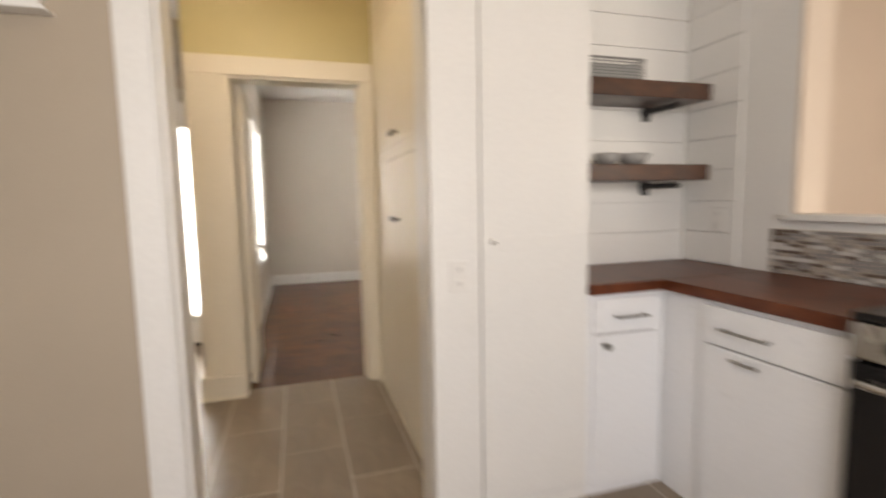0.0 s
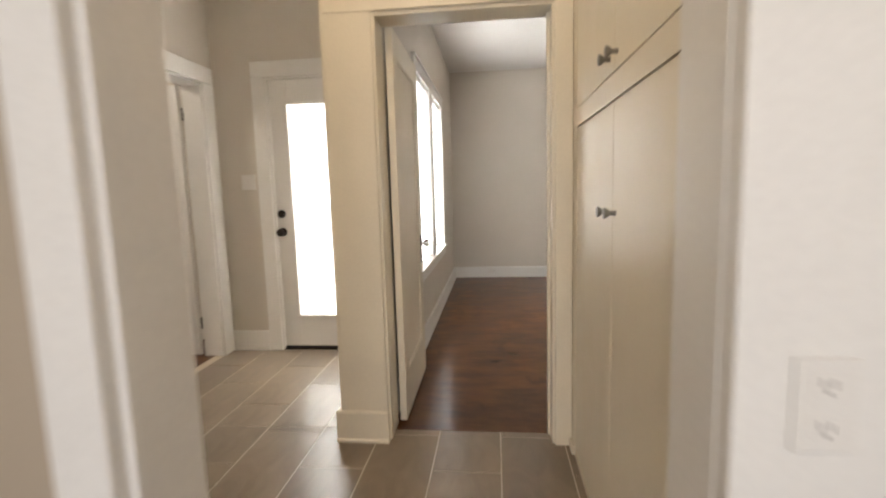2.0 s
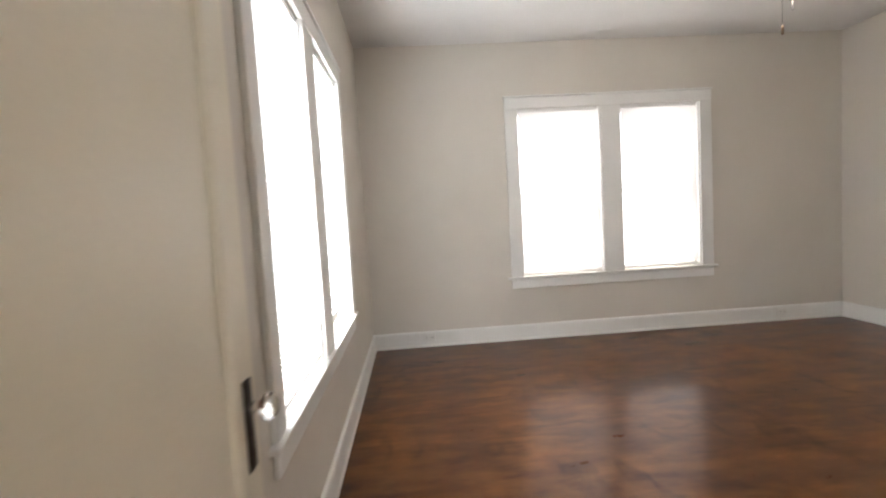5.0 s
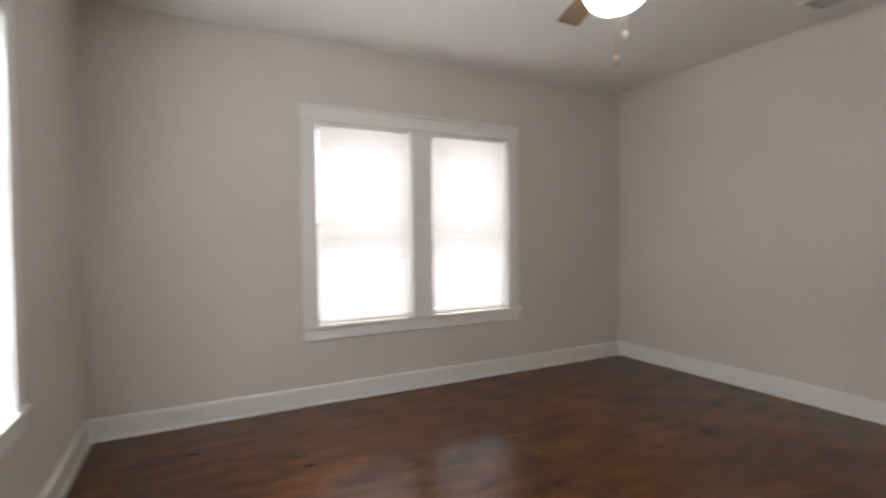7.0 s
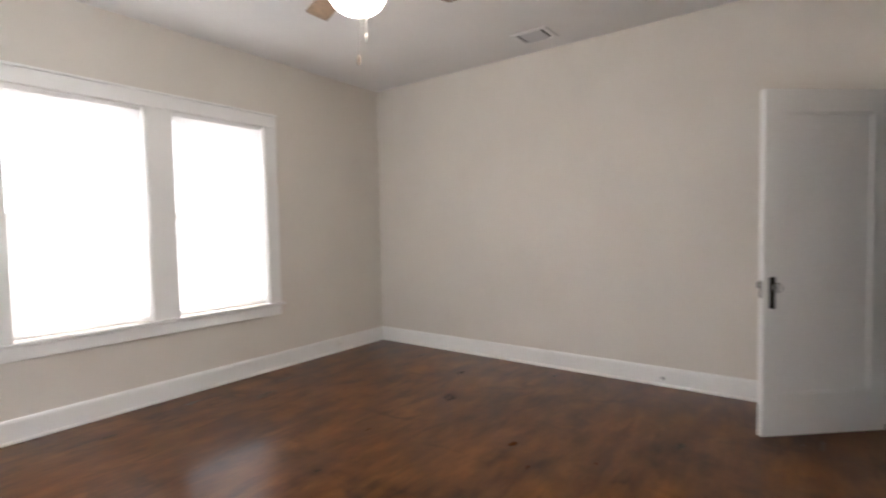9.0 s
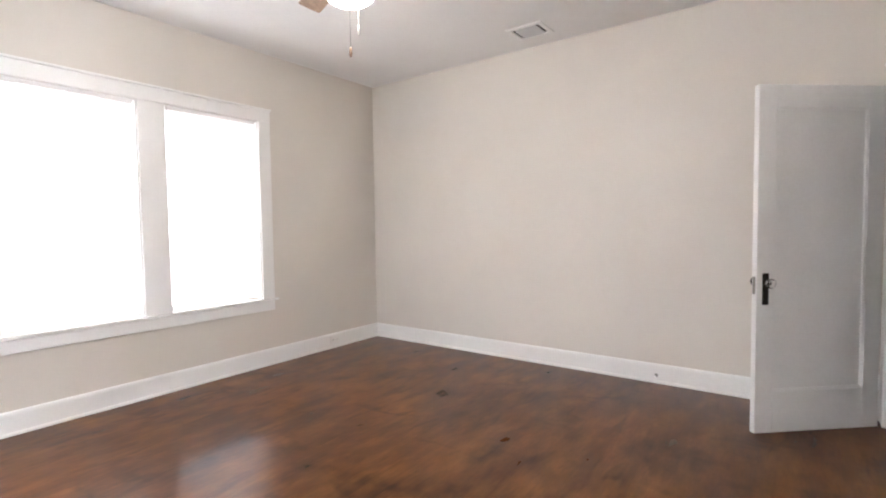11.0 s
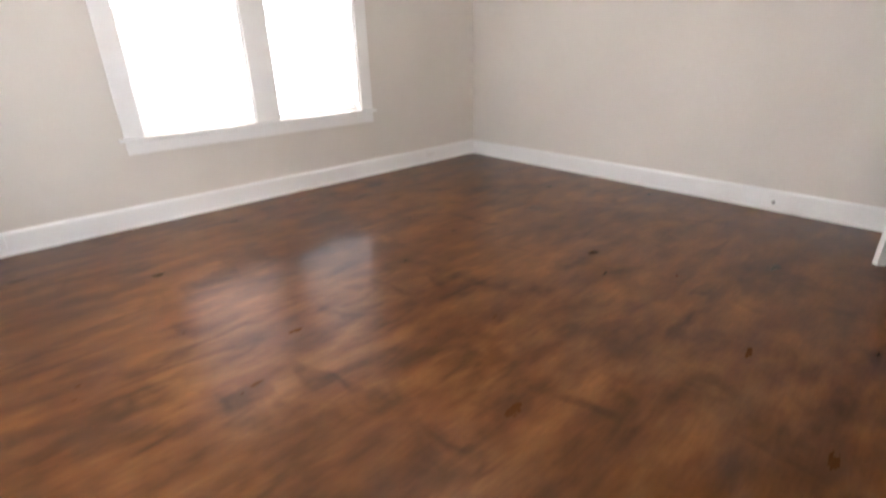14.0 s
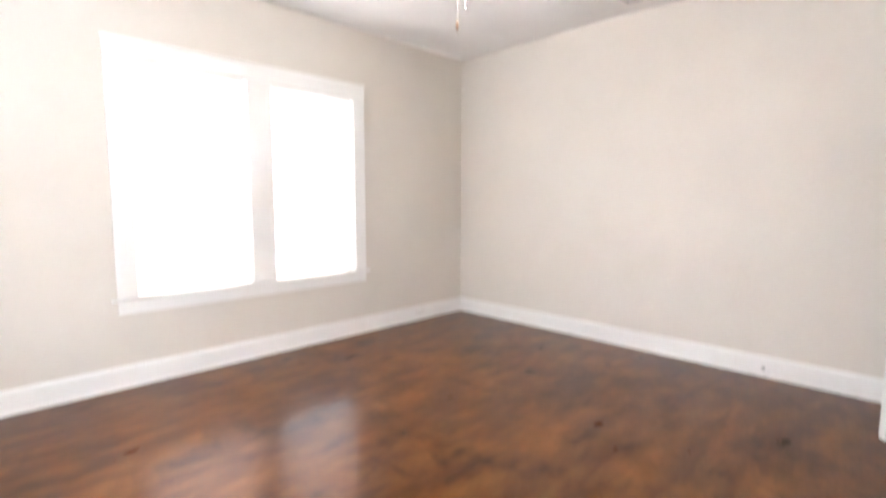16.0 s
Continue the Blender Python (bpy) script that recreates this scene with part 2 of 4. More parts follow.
# ---- building helpers ----


def mesh_of(name, bm, material):
    me = bpy.data.meshes.new(name)
    bm.normal_update()
    bm.to_mesh(me)
    bm.free()
    me.materials.append(material)
    return me


def part(name, bm, material, parent, label="", smooth=False):
    ob = new(name, mesh_of(name, bm, material) if isinstance(bm, bmesh.types.BMesh) else bm)
    ob.parent = parent
    if smooth:
        for poly in ob.data.polygons:
            poly.use_smooth = True
    return tagged(ob, label)


def thing(name, x, y, z, rz=0, label="", category="", group="", kind=""):
    ob = new(name)
    ob.empty_display_size = 0.1
    ob.matrix_world = pose(x, y, z, 0, 0, rz)
    return tagged(ob, label, category, group, kind)


def solid(name, bm, material, label="", category="", group="", kind="", smooth=False):
    ob = new(name, mesh_of(name, bm, material))
    if smooth:
        for poly in ob.data.polygons:
            poly.use_smooth = True
    return tagged(ob, label, category, group, kind)


def block(bm, x0, x1, y0, y1, z0, z1, bevel=0.0, m=None):
    x0, x1, y0, y1, z0, z1 = min(x0, x1), max(x0, x1), min(y0, y1), max(y0, y1), min(z0, z1), max(z0, z1)
    v = [bm.verts.new((x, y, z)) for z in (z0, z1) for y in (y0, y1) for x in (x0, x1)]
    faces = [bm.faces.new([v[i] for i in q]) for q in ((0, 2, 3, 1), (4, 5, 7, 6), (0, 1, 5, 4), (2, 6, 7, 3), (0, 4, 6, 2), (1, 3, 7, 5))]
    if bevel:
        edges = list({e for f in faces for e in f.edges})
        r = bmesh.ops.bevel(bm, geom=edges, offset=bevel, segments=2, profile=0.5, affect="EDGES", clamp_overlap=True)
        v = list({q for f in r["faces"] for q in f.verts} | {q for q in v if q.is_valid})
    if m is not None:
        bmesh.ops.transform(bm, matrix=m, verts=v)
    return bm


def blk(x0, x1, y0, y1, z0, z1, bevel=0.0):
    return block(bmesh.new(), x0, x1, y0, y1, z0, z1, bevel)


def lathe(profile, segs=24, m=None):
    """A turned shape: (radius, height) pairs about z."""
    bm = bmesh.new()
    rings = []
    for r, z in profile:
        if r < 1e-6:
            rings.append([bm.verts.new((0, 0, z))])
        else:
            rings.append([bm.verts.new((r * math.cos(2 * math.pi * i / segs), r * math.sin(2 * math.pi * i / segs), z)) for i in range(segs)])
    for a, b in zip(rings, rings[1:]):
        for i in range(segs):
            j = (i + 1) % segs
            if len(a) == 1 and len(b) == 1:
                continue
            if len(a) == 1:
                bm.faces.new((a[0], b[i], b[j]))
            elif len(b) == 1:
                bm.faces.new((a[i], a[j], b[0]))
            else:
                bm.faces.new((a[i], a[j], b[j], b[i]))
    bmesh.ops.recalc_face_normals(bm, faces=bm.faces)
    if m is not None:
        bmesh.ops.transform(bm, matrix=m, verts=bm.verts)
    return bm


def run(profile, p, q, out):
    """A moulding: the profile (out from the wall, up) drawn from p to q in plan; out is the wall's outward side."""
    bm = bmesh.new()
    ends = [[bm.verts.new((a[0] + out[0] * d, a[1] + out[1] * d, h)) for d, h in profile] for a in (p, q)]
    k = len(profile)
    for i in range(k):
        j = (i + 1) % k
        bm.faces.new((ends[0][i], ends[0][j], ends[1][j], ends[1][i]))
    bm.faces.new(ends[0])
    bm.faces.new(ends[1][::-1])
    bmesh.ops.recalc_face_normals(bm, faces=bm.faces)
    return bm


def wall(name, x0, x1, y0, y1, z0, z1, holes, material, label):
    """A straight wall with its openings; holes run along its longer side: (from, to, bottom, top)."""
    bm = bmesh.new()
    alongx = (x1 - x0) > (y1 - y0)
    a0, a1 = (x0, x1) if alongx else (y0, y1)
    cuts = sorted({a0, a1, *(h[0] for h in holes), *(h[1] for h in holes)})
    for a, b in zip(cuts, cuts[1:]):
        inside = [h for h in holes if h[0] <= a + 1e-6 and h[1] >= b - 1e-6]
        spans, low = [], z0
        for h in sorted(inside, key=lambda q: q[2]):
            if h[2] > low + 1e-6:
                spans.append((low, h[2]))
            low = h[3]
        if z1 > low + 1e-6:
            spans.append((low, z1))
        for s0, s1 in spans:
            if alongx:
                block(bm, a, b, y0, y1, s0, s1)
            else:
                block(bm, x0, x1, a, b, s0, s1)
    return solid(name, bm, material, label, "wall", kind="structure")


# ---- floors, ceiling, walls ----
for nm, x0, x1, y0, y1, lab in (("floor_bedroom", 0, 4.64, 0.0, 4.32, "glossy mottled dark brown stained wood bedroom floor"),
                                ("floor_side_room", -4.5, -1.60, -1.54, 1.50, "dark brown stained wood floor of the side room"),
                                ("floor_closet", 3.0, 4.64, -1.0, 0.0, "dark brown stained wood closet floor"),
                                ("floor_dining", 2.55, 5.0, -4.9, -1.11, "dark brown stained wood floor past the kitchen")):
    solid(nm, blk(x0, x1, y0, y1, -0.1, 0.0), M_FLOOR, lab, "floor", kind="structure")
solid("ceiling", blk(-4.7, 5.2, -5.1, 4.5, CEIL, CEIL + 0.15), M_CEIL, "plain white painted ceiling", "ceiling", kind="structure")
solid("ground", blk(-400, 400, -400, 400, -0.6, -0.5), paint("dry_grass_ground", (0.16, 0.17, 0.08), 0.9, 0.3, 0.5, 20), "dry grassy ground around the house", "ground", kind="structure")

W1A, W1B, W2A, W2B = 1.449, 2.245, 2.428, 3.205
WZ0, WZ1 = 0.605, 2.165
L1A, L1B, L2A, L2B = 1.27, 1.965, 2.17, 2.93
LZ0, LZ1 = 0.625, 2.09
wall("wall_north", -0.205, 4.79, 4.32, 4.47, 0, CEIL, [(W1A, W1B, WZ0, WZ1), (W2A, W2B, WZ0, WZ1)], M_WALL, "greige painted bedroom wall with a double window")
wall("wall_west", -0.205, 0.0, 0.06, 4.32, 0, CEIL, [(L1A, L1B, LZ0, LZ1), (L2A, L2B, LZ0, LZ1)], M_WALL, "greige painted bedroom wall with a double window beside the door")
wall("wall_east", 4.64, 4.79, -1.0, 4.32, 0, CEIL, [], M_WALL, "plain greige painted bedroom wall")
wall("wall_south", 0.95, 4.64, -0.10, 0.06, 0, CEIL, [(3.72, 4.50, 0, 2.02)], M_WALL, "greige painted bedroom wall with the closet doorway")
wall("wall_doorway", -0.205, 0.95, -0.10, 0.06, 0, 2.14, [(0.032, 0.845, 0, 2.02)], M_HALL, "cream painted hall wall around the bedroom doorway")
# coloured yellower than the wall below, for the warm light on it
wall("wall_over_doorway", -0.205, 0.95, -0.10, 0.06, 2.14, CEIL, [], M_YELLOW, "wall above the bedroom doorway, with warm light put into its yellow")
wall("wall_back_door", -1.68, -0.205, 1.23, 1.33, 0, CEIL, [(-1.118, -0.24, 0, 2.09)], M_WALL, "greige painted wall around the glazed back door")
wall("wall_hall_west", -1.68, -1.53, -1.54, 1.23, 0, CEIL, [(0.315, 1.085, 0, 2.045)], M_WALL, "greige painted wall with the french doorway")
wall("wall_kitchen_north", -3.0, 1.49, -1.70, -1.54, 0, CEIL, [(0.02, 0.86, 0, 2.08), (1.035, 1.47, 0.05, 2.1)], M_BEIGE, "beige painted wall with the cased opening from kitchen to hall")
wall("wall_cupboard_side", 1.43, 1.49, -1.54, -0.10, 0, CEIL, [], M_WALL, "plain wall behind the built-in cupboard")
wall("wall_kitchen_back", 1.49, 2.40, -1.26, -1.11, 0, CEIL, [], M_TRIM, "white kitchen wall clad in shiplap boards")
wall("wall_kitchen_east", 2.40, 2.55, -4.9, -1.11, 0, CEIL, [(-3.3, -1.86, 1.15, 2.2)], M_TRIM, "kitchen wall with a pass-through opening over the worktop")
# both openings are unseen, added to let the extra light in
wall("wall_kitchen_south", -3.0, 5.0, -4.9, -4.75, 0, CEIL, [(-0.45, 1.25, 0.9, 2.1), (2.95, 4.45, 0.85, 2.15)], M_WALL, "plain wall behind the kitchen with two added light openings")
wall("wall_kitchen_west", -3.15, -3.0, -4.9, -1.54, 0, CEIL, [], M_WALL, "plain kitchen wall")
wall("wall_dining_east", 5.0, 5.15, -4.9, -1.0, 0, CEIL, [], M_PEACH, "pale peach wall seen through the pass-through")
wall("wall_dining_north", 2.55, 5.0, -1.11, -1.0, 0, CEIL, [], M_PEACH, "pale peach wall seen through the pass-through")
wall("wall_closet_west", 2.9, 3.0, -1.0, -0.10, 0, CEIL, [], M_WALL, "plain closet wall")
wall("wall_side_north", -4.5, -1.68, 1.50, 1.62, 0, CEIL, [], M_WALL, "plain beige wall of the side room")
wall("wall_side_west", -4.62, -4.5, -1.54, 1.62, 0, CEIL, [], M_WALL, "plain beige wall of the side room")
wall("wall_side_south", -4.62, -1.68, -1.70, -1.54, 0, CEIL, [], M_WALL, "plain beige wall of the side room")
wall("wall_side_corner", -1.68, -1.53, 1.33, 1.62, 0, CEIL, [], M_WALL, "plain wall stub beside the back door")

# ---- baseboards and door casings ----
BB = [(0, 0), (0.024, 0), (0.026, 0.012), (0.019, 0.024), (0.017, 0.128), (0.013, 0.142), (0.006, 0.148), (0, 0.148)]
BBH = [(0, 0), (0.024, 0), (0.024, 0.010), (0.017, 0.020), (0.016, 0.148), (0.010, 0.157), (0, 0.157)]


def baseboard(p, q, out, prof=BB, material=None):
    return solid("baseboard", run(prof, p, q, out), material or M_TRIM, "white painted wooden baseboard along the wall", "baseboard", kind="structure")


baseboard((0.0, 4.32), (4.64, 4.32), (0, -1))
baseboard((0.0, 0.06), (0.0, 4.295), (1, 0))
baseboard((4.64, 0.06), (4.64, 4.295), (-1, 0))
baseboard((0.945, 0.06), (3.60, 0.06), (0, 1))
baseboard((-1.53, 1.23), (-1.219, 1.23), (0, -1), BBH)
baseboard((-1.53, -1.54), (-1.53, 0.194), (1, 0), BBH)
baseboard((-0.221, -0.12), (0.040, -0.12), (0, -1), BBH, M_HALL)
baseboard((-0.205, -0.120), (-0.205, 1.205), (-1, 0), BBH, M_HALL)
baseboard((-4.5, 1.50), (-1.68, 1.50), (0, -1), BBH)
baseboard((-4.5, -1.54), (-4.5, 1.50), (1, 0), BBH)
baseboard((-1.50, -1.54), (0.0, -1.54), (0, 1), BBH)
baseboard((-3.0, -1.70), (-0.09, -1.70), (0, -1), BBH)


def casing(x0, x1, y, out, top, width, material, label, axis="x", thick=0.02, cap=True, jamb=0.16, wl=None, wr=None):
    """Door casing: two legs, a head with a thin cap, and the jamb lining, around an opening from x0 to x1 in a wall face at y."""
    ob = thing("door_casing", 0, 0, 0, 0, label, "door casing", kind="structure")
    wl, wr = width if wl is None else wl, width if wr is None else wr

    def piece(name, a0, a1, d0, d1, z0, z1, bev=0.004):
        if axis == "x":
            part(name, blk(a0, a1, y + out * d0, y + out * d1, z0, z1, bev), material, ob)
        else:
            part(name, blk(y + out * d0, y + out * d1, a0, a1, z0, z1, bev), material, ob)
    piece("casing_leg", x0 - wl, x0 + 0.004, 0, thick, 0.001, top)
    piece("casing_leg", x1 - 0.004, x1 + wr, 0, thick, 0.001, top)
    piece("casing_head", x0 - wl, x1 + wr, 0, thick, top + 0.001, top + width)
    if cap:
        piece("casing_cap", x0 - wl - 0.012, x1 + wr + 0.012, 0, thick + 0.014, top + width, top + width + 0.018)
    piece("jamb", x0 - 0.001, x0 + 0.016, -jamb + 0.002, 0.001, 0.001, top - 0.016, 0.002)
    piece("jamb", x1 - 0.016, x1 + 0.001, -jamb + 0.002, 0.001, 0.001, top - 0.016, 0.002)
    piece("jamb_head", x0 - 0.001, x1 + 0.001, -jamb + 0.002, 0.001, top - 0.016, top + 0.001, 0.002)
    return ob


casing(0.032, 0.845, -0.10, -1, 2.02, 0.115, M_HALL, "cream painted door casing of the bedroom doorway", cap=False, wl=0.219, wr=0.073)
casing(0.032, 0.845, 0.06, 1, 2.02, 0.115, M_TRIM, "white door casing inside the bedroom", jamb=0.0025, wl=0.03)
casing(3.72, 4.50, 0.06, 1, 2.02, 0.115, M_TRIM, "white door casing of the bedroom closet", wr=0.115)
casing(-1.118, -0.24, 1.23, -1, 2.09, 0.115, M_TRIM, "white door casing of the glazed back door", jamb=0.10, wl=0.10, wr=0.03, cap=False)
casing(0.315, 1.085, -1.53, 1, 2.045, 0.12, M_TRIM, "white door casing of the french doorway", axis="y", jamb=0.15, wr=0.125, cap=False)
casing(0.02, 0.862, -1.70, -1, 2.08, 0.105, M_TRIM, "white casing of the opening from kitchen to hall", wr=0.001, cap=False)
solid("trim", blk(0.010, 0.024, -1.735, -1.718, 0.01, 2.08, 0.004), M_TRIM, "thin white bead on the casing edge", "trim", kind="structure")
# door stops in the bedroom doorway
solid("door_stop_moulding", blk(0.817, 0.831, -0.02, 0.015, 0.002, 2.0, 0.002), M_HALL, "cream painted stop strip on the door jamb", "trim", kind="structure")

# ---- windows ----


def window(name, along, face, out, spans, z0, z1, trim_w, apron, label, horn=0.035):
    """A double window in a wall whose inner face is at 'face' (y for along x, x for along y); out points into the room."""
    ob = thing(name, 0, 0, 0, 0, label, "window", kind="structure")

    def piece(nm, a0, a1, d0, d1, h0, h1, bev=0.003, mat=None, parent=None, lab=""):
        f0, f1 = face + out * d0, face + out * d1
        bm = blk(a0, a1, f0, f1, h0, h1, bev) if along == "x" else blk(f0, f1, a0, a1, h0, h1, bev)
        return part(nm, bm, mat or M_TRIM, parent or ob, lab)
    lo, hi = spans[0][0], spans[-1][1]
    piece("casing_leg", lo - trim_w, lo + 0.003, 0, 0.02, z0, z1)
    piece("casing_leg", hi - 0.003, hi + trim_w, 0, 0.02, z0, z1)
    piece("mullion_casing", spans[0][1] - 0.003, spans[1][0] + 0.003, 0, 0.02, z0, z1)
    piece("casing_head", lo - trim_w, hi + trim_w, 0, 0.022, z1 + 0.001, z1 + trim_w - 0.012)
    piece("casing_cap", lo - trim_w - 0.008, hi + trim_w + 0.008, 0, 0.034, z1 + trim_w - 0.011, z1 + trim_w + 0.006, 0.004)
    piece("window_sill", lo - trim_w - horn, hi + trim_w + horn, -0.06, 0.036, z0 - 0.022, z0 - 0.001, 0.005)
    piece("apron", lo - trim_w, hi + trim_w, 0, 0.018, z0 - 0.025 - apron, z0 - 0.026, 0.004)
    mid = (z0 + z1) / 2 - 0.01
    for a, b in spans:
        fr = piece("window_frame", a - 0.001, a + 0.012, -0.145, -0.001, z0, z1, 0.002)
        piece("frame_side", b - 0.012, b + 0.001, -0.145, -0.001, z0, z1, 0.002, parent=fr)
        piece("frame_head", a + 0.012, b - 0.012, -0.145, -0.001, z1 - 0.01, z1 - 0.0005, 0.002, parent=fr)
        for nm, s0, s1, dep in (("upper_sash", mid - 0.02, z1 - 0.01, -0.144), ("lower_sash", z0 + 0.001, mid + 0.02, -0.110)):
            st = piece(nm, a + 0.012, a + 0.034, dep, dep + 0.032, s0, s1, 0.002)
            piece("stile", b - 0.034, b - 0.012, dep, dep + 0.032, s0, s1, 0.002, parent=st)
            piece("rail", a + 0.034, b - 0.034, dep, dep + 0.032, s1 - 0.030, s1, 0.002, parent=st)
            piece("rail", a + 0.034, b - 0.034, dep, dep + 0.032, s0, s0 + 0.036, 0.002, parent=st)
            g = piece("pane", a + 0.032, b - 0.032, dep + 0.013, dep + 0.018, s0 + 0.034, s1 - 0.028, 0, M_GLASS, parent=st)
            g.visible_shadow = False
    return ob


window("window_1", "x", 4.32, -1, [(W1A, W1B), (W2A, W2B)], WZ0, WZ1, 0.112, 0.085, "white double sash window with closed blinds")
window("window_2", "y", 0.0, 1, [(L1A, L1B), (L2A, L2B)], LZ0, LZ1, 0.10, 0.08, "white double sash window beside the bedroom door")

SLATS = {}


def blind(along, face, out, a, b, z0, z1, bottom, label):
    """A mini blind hung inside a window opening."""
    cx, w = (a + b) / 2, b - a - 0.046
    d = face - out * 0.016
    ob = thing("window_blind", *((cx, d, z1 - 0.011) if along == "x" else (d, cx, z1 - 0.011)), 0 if along == "x" else 90, label, "window blind", "mini blinds in the bedroom windows")
    side = -out if along == "x" else out
    height = z1 - 0.011 - bottom
    part("headrail", blk(-w / 2, w / 2, -0.013, 0.013, -0.024, 0, 0.002), M_RAIL, ob)
    part("bottom_rail", blk(-w / 2, w / 2, -0.011, 0.011, -height, -height + 0.013, 0.003), M_WHITEPL, ob)
    key = round(w, 3)
    if key not in SLATS:
        bm = bmesh.new()
        rows = []
        for k in range(4):
            u = k / 3 - 0.5
            rows.append([bm.verts.new((s * w / 2, u * 0.0275 * math.cos(radians(66)) + 0.0014 * (1 - 4 * u * u), u * 0.0275 * math.sin(radians(66)))) for s in (-1, 1)])
        for p, q in zip(rows, rows[1:]):
            bm.faces.new((p[0], p[1], q[1], q[0]))
        SLATS[key] = mesh_of("slat", bm, M_SLAT)
    step = 0.0215
    for i in range(int((height - 0.05) / step)):
        s = part("slat", SLATS[key], None, ob)
        s.location = (random.uniform(-0.001, 0.001), 0, -0.037 - i * step)
        s.rotation_euler = (random.uniform(-0.05, 0.05), 0, 0 if side < 0 else math.pi)
    for u in (-0.36, 0.36):
        part("ladder_cord", blk(u * w - 0.0008, u * w + 0.0008, side * 0.0125 - 0.0006, side * 0.0125 + 0.0006, -height, -0.02), M_WHITEPL, ob)
    wand = lathe([(0, -0.70), (0.0045, -0.70), (0.0045, -0.02), (0, -0.02)], 8, Matrix.Translation((-w * 0.36, side * 0.02, 0)))
    part("tilt_wand", wand, M_WAND, ob)
    cord = lathe([(0, -0.18), (0.006, -0.175), (0.003, -0.14), (0.0012, -0.13), (0.0012, -0.02), (0, -0.02)], 8, Matrix.Translation((w * 0.36, side * 0.02, 0)))
    part("pull_cord", cord, M_WHITEPL, ob)
    return ob


blind("x", 4.32, -1, W1A, W1B, WZ0, WZ1, WZ0 + 0.012, "white mini blind, lowered and closed")
blind("x", 4.32, -1, W2A, W2B, WZ0, WZ1, WZ0 + 0.016, "white mini blind, lowered and closed")
blind("y", 0.0, 1, L1A, L1B, LZ0, LZ1, LZ0 + 0.02, "white mini blind, lowered and closed")
blind("y", 0.0, 1, L2A, L2B, LZ0, LZ1, LZ0 + 0.11, "white mini blind, raised a little above the sill")

# ---- doors ----


def panel_leaf(name, x, y, rz, w, h, label, side=1, material=None, thick=0.036, stile=0.105, lower=0.24, upper=0.125):
    """A one-panel door leaf hung at its local origin and running along +x; side tells which face is y > 0."""
    material = material or M_TRIM
    ob = thing(name, x, y, 0.016, rz, label, "door", kind="structure")
    t = thick
    part("stile", blk(0, stile, 0, t, 0, h, 0.002), material, ob)
    part("stile", blk(w - stile, w, 0, t, 0, h, 0.002), material, ob)
    part("top_rail", blk(stile, w - stile, 0, t, h - upper, h, 0.002), material, ob)
    part("bottom_rail", blk(stile, w - stile, 0, t, 0, lower, 0.002), material, ob)
    part("panel", blk(stile - 0.004, w - stile + 0.004, t * 0.32, t * 0.68, lower - 0.004, h - upper + 0.004), material, ob)
    for f, s in ((0.0, 1), (t, -1)):
        q = [(stile, w - stile, lower, lower + 0.012), (stile, w - stile, h - upper - 0.012, h - upper), (stile, stile + 0.012, lower, h - upper), (w - stile - 0.012, w - stile, lower, h - upper)]
        for a0, a1, b0, b1 in q:
            part("moulding", blk(a0, a1, f + s * 0.002, f + s * 0.012, b0, b1, 0.003), material, ob)
    for f, s in ((0.0, -1), (t, 1)):
        pl = part("lock_plate", blk(w - 0.072, w - 0.034, f, f + s * 0.005, 0.74, 0.92, 0.002), M_BLACK, ob, "dark bronze lock plate")
        kn = lathe([(0, 0), (0.011, 0), (0.010, 0.022), (0.016, 0.026), (0.026, 0.034), (0.028, 0.046), (0.02, 0.056), (0, 0.058)], 12, Matrix.Translation((w - 0.053, f, 0.865)) @ Matrix.Rotation(radians(90 if s < 0 else -90), 4, "X"))
        part("knob", kn, M_KNOBGLASS if side == s or side == 0 else M_BLACK, pl, "faceted glass knob")
    part("latch", blk(w - 0.001, w + 0.002, 0.008, 0.028, 0.80, 0.90), M_NICKEL, ob)
    for hz in (0.22, h - 0.25):
        part("hinge", lathe([(0, 0), (0.006, 0), (0.006, 0.09), (0, 0.09)], 10, Matrix.Translation((-0.004, t if side > 0 else 0, hz))), material, ob)
    return ob


panel_leaf("door_1", 0.093, 0.070, 90.6, 0.765, 1.995, "white one-panel wooden bedroom door, open against the wall", -1, M_HALL)
panel_leaf("door_2", 4.487, 0.125, 131.6, 0.775, 1.972, "white one-panel wooden closet door, standing ajar", 1)


